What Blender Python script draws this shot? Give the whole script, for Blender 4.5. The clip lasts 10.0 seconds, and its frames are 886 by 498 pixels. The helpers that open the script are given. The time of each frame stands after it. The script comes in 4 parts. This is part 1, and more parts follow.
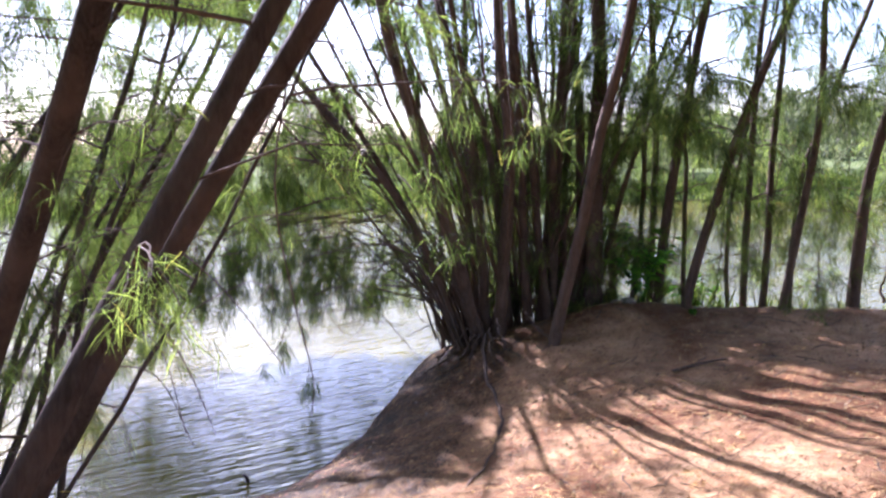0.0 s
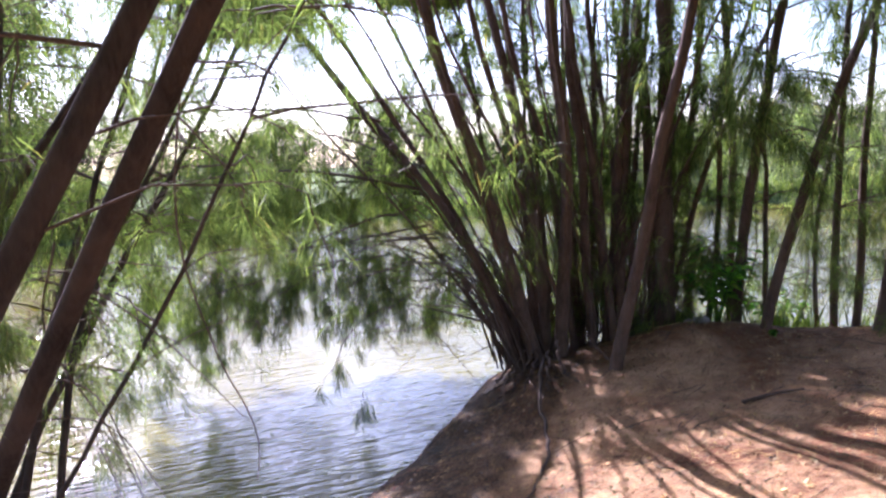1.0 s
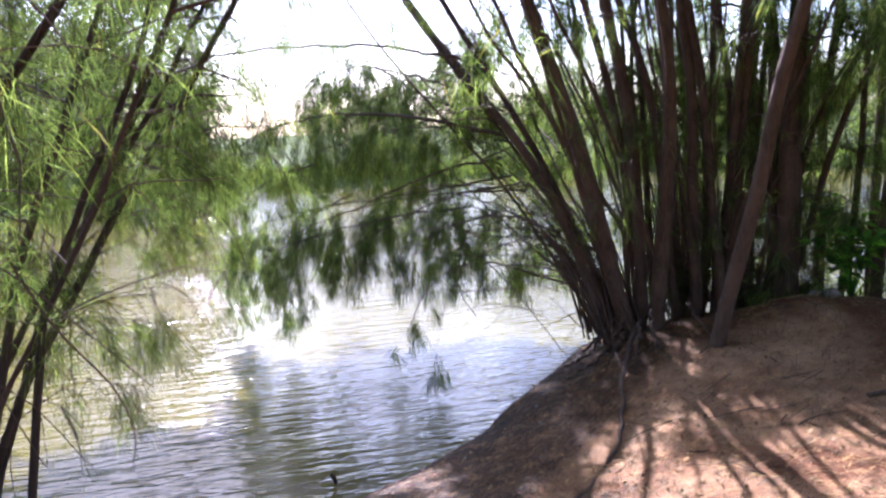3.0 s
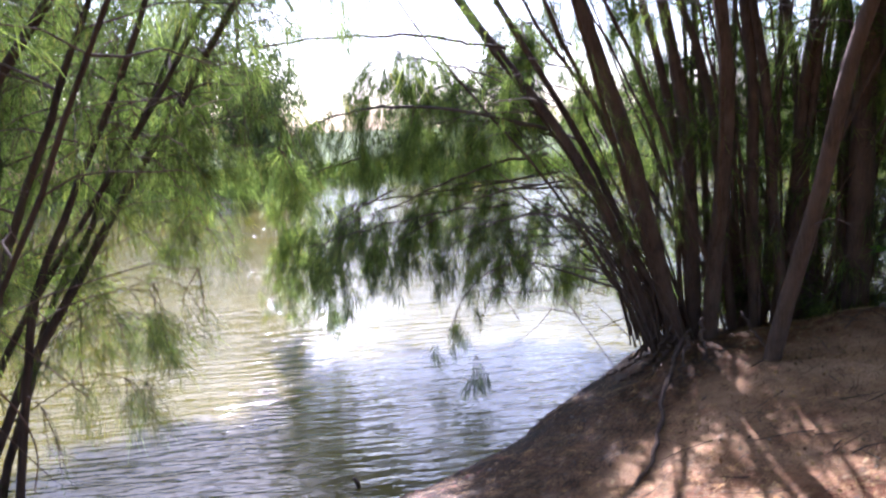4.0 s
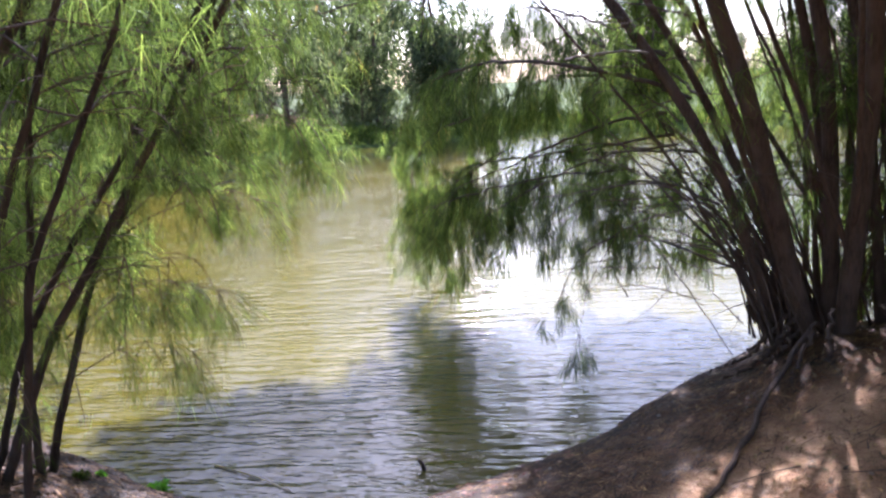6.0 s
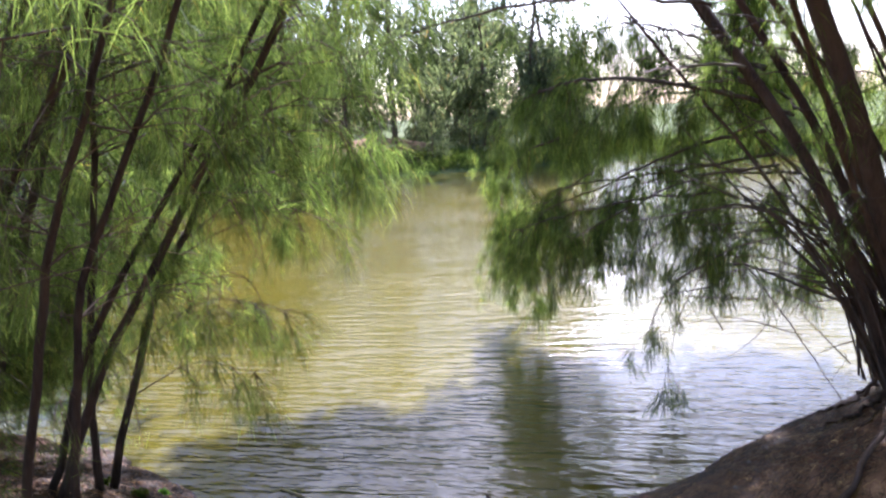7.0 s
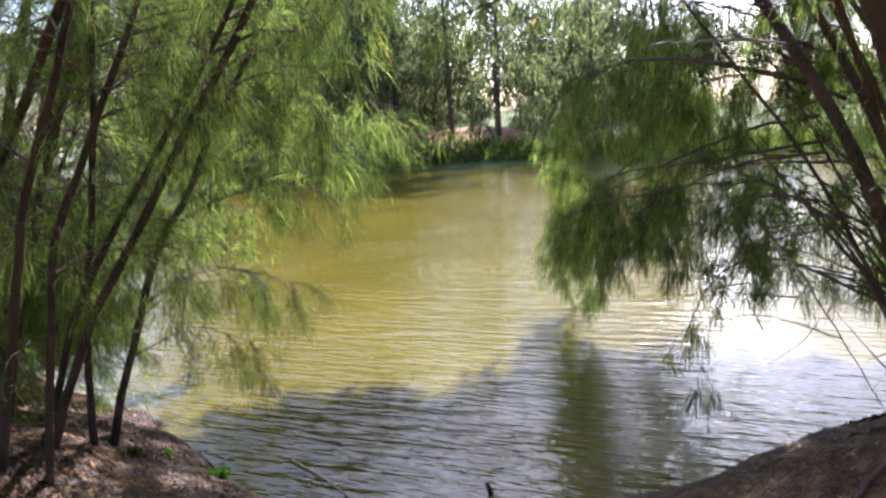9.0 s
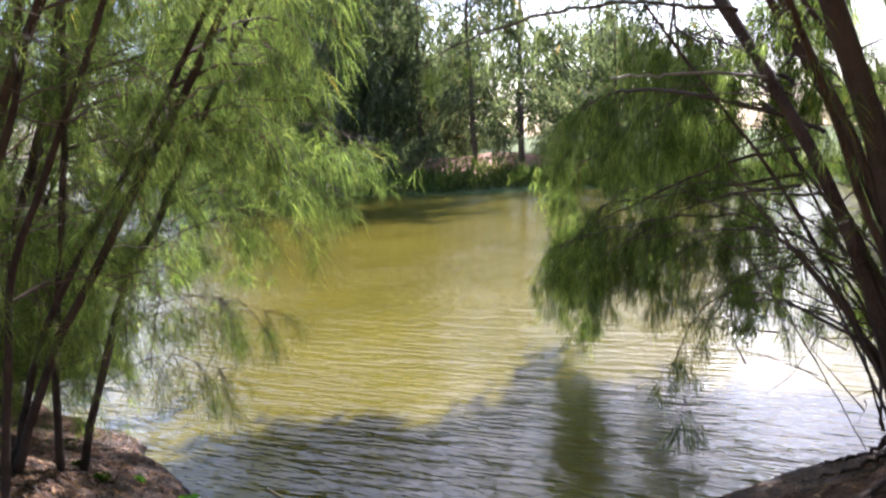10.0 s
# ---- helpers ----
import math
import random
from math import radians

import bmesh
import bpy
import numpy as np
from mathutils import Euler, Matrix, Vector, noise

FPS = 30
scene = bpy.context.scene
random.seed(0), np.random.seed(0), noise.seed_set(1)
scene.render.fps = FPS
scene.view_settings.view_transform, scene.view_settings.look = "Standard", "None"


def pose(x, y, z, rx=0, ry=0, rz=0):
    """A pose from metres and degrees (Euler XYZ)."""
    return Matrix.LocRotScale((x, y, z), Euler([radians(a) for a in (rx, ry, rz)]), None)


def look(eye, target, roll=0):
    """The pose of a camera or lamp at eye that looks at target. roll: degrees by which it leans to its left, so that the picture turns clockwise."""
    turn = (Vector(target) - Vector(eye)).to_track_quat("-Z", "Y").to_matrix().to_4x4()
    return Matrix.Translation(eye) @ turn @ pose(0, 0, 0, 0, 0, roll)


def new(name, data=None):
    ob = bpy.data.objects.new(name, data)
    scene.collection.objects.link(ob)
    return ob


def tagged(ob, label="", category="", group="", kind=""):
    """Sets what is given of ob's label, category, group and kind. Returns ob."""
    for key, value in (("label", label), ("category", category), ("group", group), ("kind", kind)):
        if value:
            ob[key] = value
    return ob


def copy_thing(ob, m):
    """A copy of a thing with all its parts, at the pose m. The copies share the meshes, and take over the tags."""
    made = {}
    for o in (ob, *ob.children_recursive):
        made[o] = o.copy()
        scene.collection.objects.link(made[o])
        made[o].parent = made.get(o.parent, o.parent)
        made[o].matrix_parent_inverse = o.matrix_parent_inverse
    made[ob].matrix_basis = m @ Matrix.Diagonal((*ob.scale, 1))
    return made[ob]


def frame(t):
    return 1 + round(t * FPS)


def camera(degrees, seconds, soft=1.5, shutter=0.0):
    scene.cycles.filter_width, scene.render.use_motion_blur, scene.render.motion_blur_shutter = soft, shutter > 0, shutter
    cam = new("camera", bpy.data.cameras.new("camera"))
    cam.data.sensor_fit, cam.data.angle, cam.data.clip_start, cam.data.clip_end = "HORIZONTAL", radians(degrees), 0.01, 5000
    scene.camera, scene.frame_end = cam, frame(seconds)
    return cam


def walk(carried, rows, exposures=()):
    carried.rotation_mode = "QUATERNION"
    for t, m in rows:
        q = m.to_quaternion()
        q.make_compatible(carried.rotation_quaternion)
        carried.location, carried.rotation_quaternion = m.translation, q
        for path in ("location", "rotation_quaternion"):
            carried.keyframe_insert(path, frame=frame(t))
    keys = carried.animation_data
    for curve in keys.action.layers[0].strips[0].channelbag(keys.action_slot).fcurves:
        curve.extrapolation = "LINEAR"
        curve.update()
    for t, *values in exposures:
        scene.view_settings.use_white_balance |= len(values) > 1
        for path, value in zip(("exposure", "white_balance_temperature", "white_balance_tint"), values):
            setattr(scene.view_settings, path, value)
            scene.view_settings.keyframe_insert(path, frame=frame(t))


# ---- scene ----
cam = camera(57.3, 10.0, soft=2.45)
PATH = [
    (0, (4.276, 1.568, 2.314), (3.677, 3.461, 2.072), -1.5),
    (0.5, (4.445, 1.811, 2.349), (3.729, 3.665, 2.13), -2.6),
    (1, (4.587, 2.087, 2.356), (3.749, 3.89, 2.141), -3.2),
    (1.5, (4.562, 2.317, 2.334), (3.656, 4.084, 2.095), -3.0),
    (2, (4.539, 2.525, 2.359), (3.568, 4.25, 2.066), -2.9),
    (2.5, (4.606, 2.751, 2.259), (3.556, 4.427, 1.958), -2.9),
    (4, (4.778, 3.362, 2.154), (3.496, 4.868, 1.857), -2.4),
    (4.5, (4.77, 3.578, 2.174), (3.422, 5.023, 1.866), -2.2),
    (5, (4.824, 3.855, 2.13), (3.388, 5.213, 1.826), -2.3),
    (5.5, (4.995, 4.113, 2.196), (3.464, 5.351, 1.846), -2.8),
    (5.7, (5.011, 4.178, 2.195), (3.453, 5.373, 1.818), -3.0),
    (7, (4.944, 4.573, 2.127), (3.194, 5.486, 1.807), -3.6),
    (7.5, (5.032, 4.777, 2.103), (3.224, 5.579, 1.806), -3.2),
    (8, (5.066, 4.896, 2.043), (3.234, 5.633, 1.725), -2.8),
    (8.5, (5.076, 5.039, 2.012), (3.228, 5.727, 1.676), -2.5),
    (9, (5.1, 5.169, 2.01), (3.241, 5.83, 1.681), -2.4),
    (9.5, (5.171, 5.334, 2.017), (3.299, 5.959, 1.695), -2.2),
    (10, (5.206, 5.49, 2.033), (3.316, 6.087, 1.766), -2.1),
]
walk(cam, [(t, look(eye, target, roll)) for t, eye, target, roll in PATH], [(0, 2.27, 5250, 32), (5, 2.08, 5150, 28), (10, 2.03, 5550, 24)])

# ---- world, sun, exposure ----
SUN_AZ = radians(142)          # the sun stands ahead and to the left, over the pond
SUN_EL = radians(42)
WATER_Z = -0.22                # the pond lies a step below the bank
world = bpy.data.worlds.new("sky_world")
scene.world = world
world.use_nodes = True
wn = world.node_tree
for n in list(wn.nodes):
    wn.nodes.remove(n)
sky = wn.nodes.new("ShaderNodeTexSky")
sky.sky_type = "NISHITA"
sky.sun_disc = False
sky.sun_elevation = SUN_EL
sky.sun_rotation = math.pi / 2 - SUN_AZ
sky.dust_density = 1.9
sky.ozone_density = 1.0
sky.air_density = 1.0
bg = wn.nodes.new("ShaderNodeBackground")
bg.inputs["Strength"].default_value = 0.092
wout = wn.nodes.new("ShaderNodeOutputWorld")
wn.links.new(sky.outputs["Color"], bg.inputs["Color"])
wn.links.new(bg.outputs["Background"], wout.inputs["Surface"])
sun_data = bpy.data.lights.new("sun", "SUN")
sun_data.energy, sun_data.angle, sun_data.color = 5.0, radians(0.55), (1.0, 0.95, 0.88)
sun = new("sun", sun_data)
sd = Vector((math.cos(SUN_EL) * math.cos(SUN_AZ), math.cos(SUN_EL) * math.sin(SUN_AZ), math.sin(SUN_EL)))
sun.matrix_world = look(sd * 60, (0, 0, 0))


# ---- materials ----
def material(name):
    m = bpy.data.materials.new(name)
    m.use_nodes = True
    t = m.node_tree
    b = t.nodes["Principled BSDF"]
    return m, t, b


def node(t, kind, **inputs):
    n = t.nodes.new(kind)
    for k, v in inputs.items():
        n.inputs[k.replace("_", " ")].default_value = v
    return n


def ramp(t, fac, stops):
    r = t.nodes.new("ShaderNodeValToRGB")
    el = r.color_ramp.elements
    while len(el) < len(stops):
        el.new(0.5)
    for e, (p, c) in zip(el, stops):
        e.position, e.color = p, (*c, 1)
    t.links.new(fac, r.inputs["Fac"])
    return r.outputs["Color"]


def mix(t, fac, a, b, blend="MIX"):
    n = t.nodes.new("ShaderNodeMix")
    n.data_type, n.blend_type = "RGBA", blend
    for sock, v in ((n.inputs[0], fac), (n.inputs[6], a), (n.inputs[7], b)):
        if isinstance(v, (int, float)):
            sock.default_value = v
        elif isinstance(v, tuple):
            sock.default_value = (*v, 1)
        else:
            t.links.new(v, sock)
    return n.outputs[2]


def place(t, scale=(1, 1, 1), rot=(0, 0, 0)):
    g = t.nodes.new("ShaderNodeNewGeometry")
    mp = t.nodes.new("ShaderNodeMapping")
    mp.inputs["Scale"].default_value = scale
    mp.inputs["Rotation"].default_value = rot
    t.links.new(g.outputs["Position"], mp.inputs["Vector"])
    return mp.outputs["Vector"]


def noise_tex(t, vec, scale, detail=4, rough=0.55):
    n = node(t, "ShaderNodeTexNoise", Scale=scale, Detail=detail, Roughness=rough)
    t.links.new(vec, n.inputs["Vector"])
    return n.outputs["Fac"]


def bump(t, b, height, strength, dist):
    n = node(t, "ShaderNodeBump", Strength=strength, Distance=dist)
    t.links.new(height, n.inputs["Height"])
    t.links.new(n.outputs["Normal"], b.inputs["Normal"])
    return n


def make_ground():
    m, t, b = material("needle_litter_soil")
    v = place(t)
    big = noise_tex(t, v, 0.9, 5)
    mid = noise_tex(t, v, 4.5, 6, 0.65)
    fine = noise_tex(t, v, 60, 3, 0.7)
    streak = noise_tex(t, place(t, (1, 5, 1), (0, 0, 0.5)), 22, 4, 0.7)
    sand = ramp(t, mid, [(0.3, (0.37, 0.185, 0.085)), (0.7, (0.66, 0.41, 0.225))])
    litter = ramp(t, streak, [(0.25, (0.07, 0.028, 0.014)), (0.55, (0.20, 0.082, 0.036)), (0.8, (0.40, 0.19, 0.088))])
    cover = ramp(t, big, [(0.42, (0, 0, 0)), (0.60, (1, 1, 1))])
    col = mix(t, cover, litter, sand)
    col = mix(t, 0.5, col, ramp(t, fine, [(0.35, (0.45, 0.4, 0.36)), (0.55, (1, 1, 1))]), "MULTIPLY")
    # wet mud at the waterline, damp and painted shade up the slope, grass far away
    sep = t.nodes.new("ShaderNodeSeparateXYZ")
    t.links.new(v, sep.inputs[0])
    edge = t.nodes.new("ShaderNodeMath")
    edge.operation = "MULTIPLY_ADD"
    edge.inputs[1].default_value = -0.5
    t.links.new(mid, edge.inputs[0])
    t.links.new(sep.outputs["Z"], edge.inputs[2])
    damp_shade = node(t, "ShaderNodeMapRange", From_Min=-0.24, From_Max=0.12)
    t.links.new(edge.outputs[0], damp_shade.inputs["Value"])
    col = mix(t, damp_shade.outputs["Result"], mix(t, streak, (0.03, 0.016, 0.009), (0.13, 0.066, 0.034)), col)
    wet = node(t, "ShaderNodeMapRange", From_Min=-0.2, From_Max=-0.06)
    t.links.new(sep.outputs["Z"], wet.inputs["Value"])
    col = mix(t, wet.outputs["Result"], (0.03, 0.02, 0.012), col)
    ln = t.nodes.new("ShaderNodeVectorMath")
    ln.operation = "DISTANCE"
    t.links.new(v, ln.inputs[0])
    ln.inputs[1].default_value = (4, 4, 0)
    far = node(t, "ShaderNodeMapRange", From_Min=13.0, From_Max=20.0)
    t.links.new(ln.outputs["Value"], far.inputs["Value"])
    grass = ramp(t, mid, [(0.3, (0.05, 0.085, 0.02)), (0.6, (0.13, 0.15, 0.04)), (0.8, (0.30, 0.17, 0.10))])
    col = mix(t, far.outputs["Result"], col, grass)
    # bare red earth of the low mound on the far shore
    dm = t.nodes.new("ShaderNodeVectorMath")
    dm.operation = "DISTANCE"
    t.links.new(v, dm.inputs[0])
    dm.inputs[1].default_value = (-30.5, 18.8, 1.0)
    red = node(t, "ShaderNodeMapRange", From_Min=4.5, From_Max=2.5)
    t.links.new(dm.outputs["Value"], red.inputs["Value"])
    col = mix(t, red.outputs["Result"], col, ramp(t, mid, [(0.35, (0.30, 0.13, 0.075)), (0.65, (0.55, 0.33, 0.23))]))
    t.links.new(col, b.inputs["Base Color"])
    b.inputs["Roughness"].default_value = 0.95
    b.inputs["Specular IOR Level"].default_value = 0.2
    add = t.nodes.new("ShaderNodeMath")
    t.links.new(streak, add.inputs[0])
    t.links.new(fine, add.inputs[1])
    bump(t, b, add.outputs[0], 1.0, 0.016)
    return m


def ripple(t, scale, turn):
    """Positions turned about z first and stretched afterwards."""
    mp = t.nodes.new("ShaderNodeMapping")
    mp.inputs["Scale"].default_value = scale
    t.links.new(place(t, (1, 1, 1), (0, 0, turn)), mp.inputs["Vector"])
    return mp.outputs["Vector"]


def make_water():
    m, t, b = material("turbid_pond_water")
    big = noise_tex(t, place(t), 0.35, 3)
    col = ramp(t, big, [(0.3, (0.082, 0.068, 0.008)), (0.7, (0.122, 0.100, 0.014))])
    t.links.new(col, b.inputs["Base Color"])
    b.inputs["Roughness"].default_value = 0.05
    b.inputs["IOR"].default_value = 1.39
    w1 = noise_tex(t, ripple(t, (8.5, 1.5, 1), radians(-142)), 1.0, 2, 0.5)
    w2 = noise_tex(t, ripple(t, (19, 4.5, 1), radians(-133)), 1.0, 2, 0.55)
    add = t.nodes.new("ShaderNodeMath")
    add.operation = "MULTIPLY_ADD"
    add.inputs[1].default_value = 0.5
    t.links.new(w2, add.inputs[0])
    t.links.new(w1, add.inputs[2])
    # gusts: patches of stronger and weaker ripples
    gust = node(t, "ShaderNodeMapRange", From_Min=0.3, From_Max=0.7, To_Min=0.45, To_Max=1.25)
    t.links.new(noise_tex(t, place(t), 0.55, 3), gust.inputs["Value"])
    rise = t.nodes.new("ShaderNodeMath")
    rise.operation = "MULTIPLY"
    t.links.new(add.outputs[0], rise.inputs[0])
    t.links.new(gust.outputs["Result"], rise.inputs[1])
    bump(t, b, rise.outputs[0], 1.0, 0.032)
    return m


def make_bark(name, dark, light, lichen=0.0):
    m, t, b = material(name)
    tc = t.nodes.new("ShaderNodeTexCoord")
    mp = t.nodes.new("ShaderNodeMapping")
    mp.inputs["Scale"].default_value = (1, 1, 0.16)
    t.links.new(tc.outputs["Object"], mp.inputs["Vector"])
    f = noise_tex(t, mp.outputs["Vector"], 70, 5, 0.7)
    g = noise_tex(t, tc.outputs["Object"], 5, 4)
    col = ramp(t, f, [(0.3, dark), (0.7, light)])
    col = mix(t, ramp(t, g, [(0.35, (0, 0, 0)), (0.75, (1, 1, 1))]), col, tuple(0.7 * a + 0.3 * c for a, c in zip(light, (0.2, 0.13, 0.09))))
    t.links.new(col, b.inputs["Base Color"])
    b.inputs["Roughness"].default_value = 0.9
    b.inputs["Specular IOR Level"].default_value = 0.25
    bump(t, b, f, 0.8, 0.012)
    return m


def make_leaf(name, lo, hi, glow, through_light=0.58):
    """Needle foliage that lets light through."""
    m, t, b = material(name)
    g = t.nodes.new("ShaderNodeNewGeometry")
    col = ramp(t, g.outputs["Random Per Island"], [(0.0, lo), (0.55, tuple(0.45 * a + 0.55 * c for a, c in zip(lo, hi))), (0.85, hi), (0.95, tuple(1.25 * c for c in hi)), (1.0, (0.18, 0.12, 0.06))])
    big = noise_tex(t, place(t), 1.9, 4)
    col = mix(t, 1.0, col, ramp(t, big, [(0.32, (0.6, 0.65, 0.55)), (0.68, (1.2, 1.15, 1.0))]), "MULTIPLY")
    # spray by spray: highlights and dark cores of the tufts imitated in the colour
    spray = noise_tex(t, place(t), 9.0, 2)
    col = mix(t, 1.0, col, ramp(t, spray, [(0.34, (0.42, 0.45, 0.42)), (0.52, (1.0, 1.0, 1.0)), (0.7, (1.75, 1.65, 1.35))]), "MULTIPLY")
    t.links.new(col, b.inputs["Base Color"])
    b.inputs["Roughness"].default_value = 0.6
    b.inputs["Specular IOR Level"].default_value = 0.2
    tr = t.nodes.new("ShaderNodeBsdfTranslucent")
    t.links.new(mix(t, 1.0, col, glow, "MULTIPLY"), tr.inputs["Color"])
    sh = t.nodes.new("ShaderNodeMixShader")
    sh.inputs[0].default_value = through_light
    t.links.new(b.outputs[0], sh.inputs[1])
    t.links.new(tr.outputs[0], sh.inputs[2])
    t.links.new(sh.outputs[0], t.nodes["Material Output"].inputs["Surface"])
    return m


def make_plain(name, a, c, rough=0.8, scale=20.0):
    m, t, b = material(name)
    f = noise_tex(t, place(t), scale, 4)
    t.links.new(ramp(t, f, [(0.3, a), (0.7, c)]), b.inputs["Base Color"])
    b.inputs["Roughness"].default_value = rough
    bump(t, b, f, 0.4, 0.01)
    return m


GROUND = make_ground()
WATER = make_water()
BARK = make_bark("casuarina_bark", (0.026, 0.017, 0.012), (0.135, 0.086, 0.058))
# the same bark darkened: the backlit side of the near stems, in the colour
SHADED_BARK = make_bark("shaded_casuarina_bark", (0.013, 0.010, 0.008), (0.064, 0.049, 0.039))
TWIG = make_bark("dry_twig_bark", (0.035, 0.024, 0.017), (0.14, 0.10, 0.075))
PALE_TWIG = make_bark("bleached_twig", (0.16, 0.12, 0.09), (0.46, 0.38, 0.30))
NEEDLE = make_leaf("casuarina_needles", (0.032, 0.047, 0.021), (0.126, 0.15, 0.062), (2.45, 2.75, 1.3))
# far shore needles: haze over the pond put in as a paler, greyer green
NEEDLE_HAZED = make_leaf("hazed_casuarina_needles", (0.066, 0.082, 0.046), (0.145, 0.162, 0.092), (1.5, 1.6, 1.15))
BROAD = make_leaf("broad_leaves", (0.06, 0.14, 0.025), (0.15, 0.29, 0.05), (1.8, 2.2, 0.9))
GRASS = make_leaf("bank_grass", (0.06, 0.10, 0.02), (0.15, 0.18, 0.045), (1.2, 1.3, 0.8))
LITTER = make_leaf("dry_needles", (0.16, 0.08, 0.034), (0.50, 0.32, 0.155), (0.6, 0.5, 0.4), 0.08)
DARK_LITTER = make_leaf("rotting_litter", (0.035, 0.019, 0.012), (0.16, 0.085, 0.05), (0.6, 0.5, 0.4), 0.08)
SCRAP = make_leaf("red_leaf_scraps", (0.30, 0.09, 0.06), (0.60, 0.34, 0.26), (0.6, 0.5, 0.4), 0.08)
STONE = make_plain("grey_stone", (0.20, 0.16, 0.125), (0.36, 0.29, 0.235))
REED = make_plain("yellow_reed", (0.45, 0.36, 0.12), (0.62, 0.52, 0.22), 0.6)
rng = np.random.default_rng(7)


# ---- geometry helpers ----
class Geo:
    """Collects vertices and polygons with numpy and makes one mesh of them."""

    def __init__(self):
        self.v, self.loops, self.sizes, self.n = [], [], [], 0

    def add(self, verts, faces):
        """faces: an (m, k) array of indices."""
        self.v.append(np.asarray(verts, dtype=np.float32).reshape(-1, 3))
        f = np.asarray(faces, dtype=np.int64) + self.n
        self.loops.append(f.ravel())
        self.sizes.append(np.full(len(f), f.shape[1]))
        self.n += len(self.v[-1])

    def mesh(self, name, mat, smooth=True):
        me = bpy.data.meshes.new(name)
        v, lo, sz = np.concatenate(self.v), np.concatenate(self.loops), np.concatenate(self.sizes)
        me.vertices.add(len(v))
        me.vertices.foreach_set("co", v.ravel())
        me.loops.add(len(lo))
        me.loops.foreach_set("vertex_index", lo.astype(np.int32))
        me.polygons.add(len(sz))
        me.polygons.foreach_set("loop_start", np.concatenate([[0], np.cumsum(sz)[:-1]]).astype(np.int32))
        me.polygons.foreach_set("use_smooth", np.full(len(sz), smooth))
        me.update(calc_edges=True)
        me.materials.append(mat)
        return me


def part(name, geo, mat, parent, label="", kind="", smooth=True):
    ob = new(name, geo.mesh(name, mat, smooth))
    ob.parent = parent
    return tagged(ob, label, kind=kind)


def curve_points(ctrl, n):
    """Catmull-Rom through the control points."""
    p = np.asarray(ctrl, dtype=float)
    p = np.vstack([2 * p[0] - p[1], p, 2 * p[-1] - p[-2]])
    u = np.linspace(0, len(p) - 3 - 1e-6, n)
    i = u.astype(int)
    f = (u - i)[:, None]
    a, b, c, d = p[i], p[i + 1], p[i + 2], p[i + 3]
    return 0.5 * (2 * b + (c - a) * f + (2 * a - 5 * b + 4 * c - d) * f ** 2 + (3 * b - a - 3 * c + d) * f ** 3)


def tube(geo, pts, r0, r1, sides=8, rough=0.0, flare=0.0):
    pts = np.asarray(pts)
    n = len(pts)
    tang = np.gradient(pts, axis=0)
    tang /= np.linalg.norm(tang, axis=1)[:, None] + 1e-9
    ref = np.array([0.31, 0.92, 0.23])
    a = np.cross(tang, ref)
    a /= np.linalg.norm(a, axis=1)[:, None] + 1e-9
    b = np.cross(tang, a)
    s = np.linspace(0, 1, n)
    r = r0 + (r1 - r0) * s + flare * np.exp(-s * 14)
    ang = np.arange(sides) * 2 * np.pi / sides
    rr = r[:, None] * (1 + rough * rng.normal(size=(n, sides)))
    v = pts[:, None] + rr[..., None] * (np.cos(ang)[None, :, None] * a[:, None] + np.sin(ang)[None, :, None] * b[:, None])
    i = np.arange(n - 1)[:, None] * sides
    j = np.arange(sides)[None]
    k = (j + 1) % sides
    f = np.stack([i + j, i + k, i + sides + k, i + sides + j], axis=-1).reshape(-1, 4)
    geo.add(v.reshape(-1, 3), f)
    geo.add(np.vstack([v[-1], pts[-1:] + tang[-1:] * r1]), np.stack([np.arange(sides), (np.arange(sides) + 1) % sides, np.full(sides, sides)], 1))


def unit(v):
    return v / (np.linalg.norm(v, axis=-1, keepdims=True) + 1e-9)


def needles(geo, at, heading, length, width, droop=0.35):
    """Thin bent blades, one a row: base, heading, length."""
    n = len(at)
    d = unit(heading)
    side = unit(np.cross(d, rng.normal(size=(n, 3)))) * width / 2
    ln = length[:, None]
    g = np.array([0, 0, -1.0])
    mid = at + d * ln * 0.5 + g * ln * droop * 0.25
    tip = at + d * ln * (1 - 0.25 * droop) + g * ln * droop
    v = np.stack([at - side * 0.7, at + side * 0.7, mid - side, mid + side, tip], axis=1).reshape(-1, 3)
    o = np.arange(n)[:, None] * 5
    geo.add(v, o + np.array([[0, 1, 3, 2]]))
    geo.v.append(np.zeros((0, 3), dtype=np.float32))
    geo.loops.append((o + np.array([[2, 3, 4]]) + geo.n - len(v)).ravel())
    geo.sizes.append(np.full(n, 3))


def tufts(geo, at, heading, count, length, width, spread=0.6, droop=0.4, jitter=0.04):
    """Sprays of needles round each anchor point."""
    k = len(at)
    if k == 0:
        return
    p = np.repeat(np.asarray(at), count, axis=0) + rng.normal(size=(k * count, 3)) * jitter
    h = np.repeat(unit(np.asarray(heading)), count, axis=0) + rng.normal(size=(k * count, 3)) * spread
    needles(geo, p, h, length * rng.uniform(0.55, 1.25, k * count), width, droop)


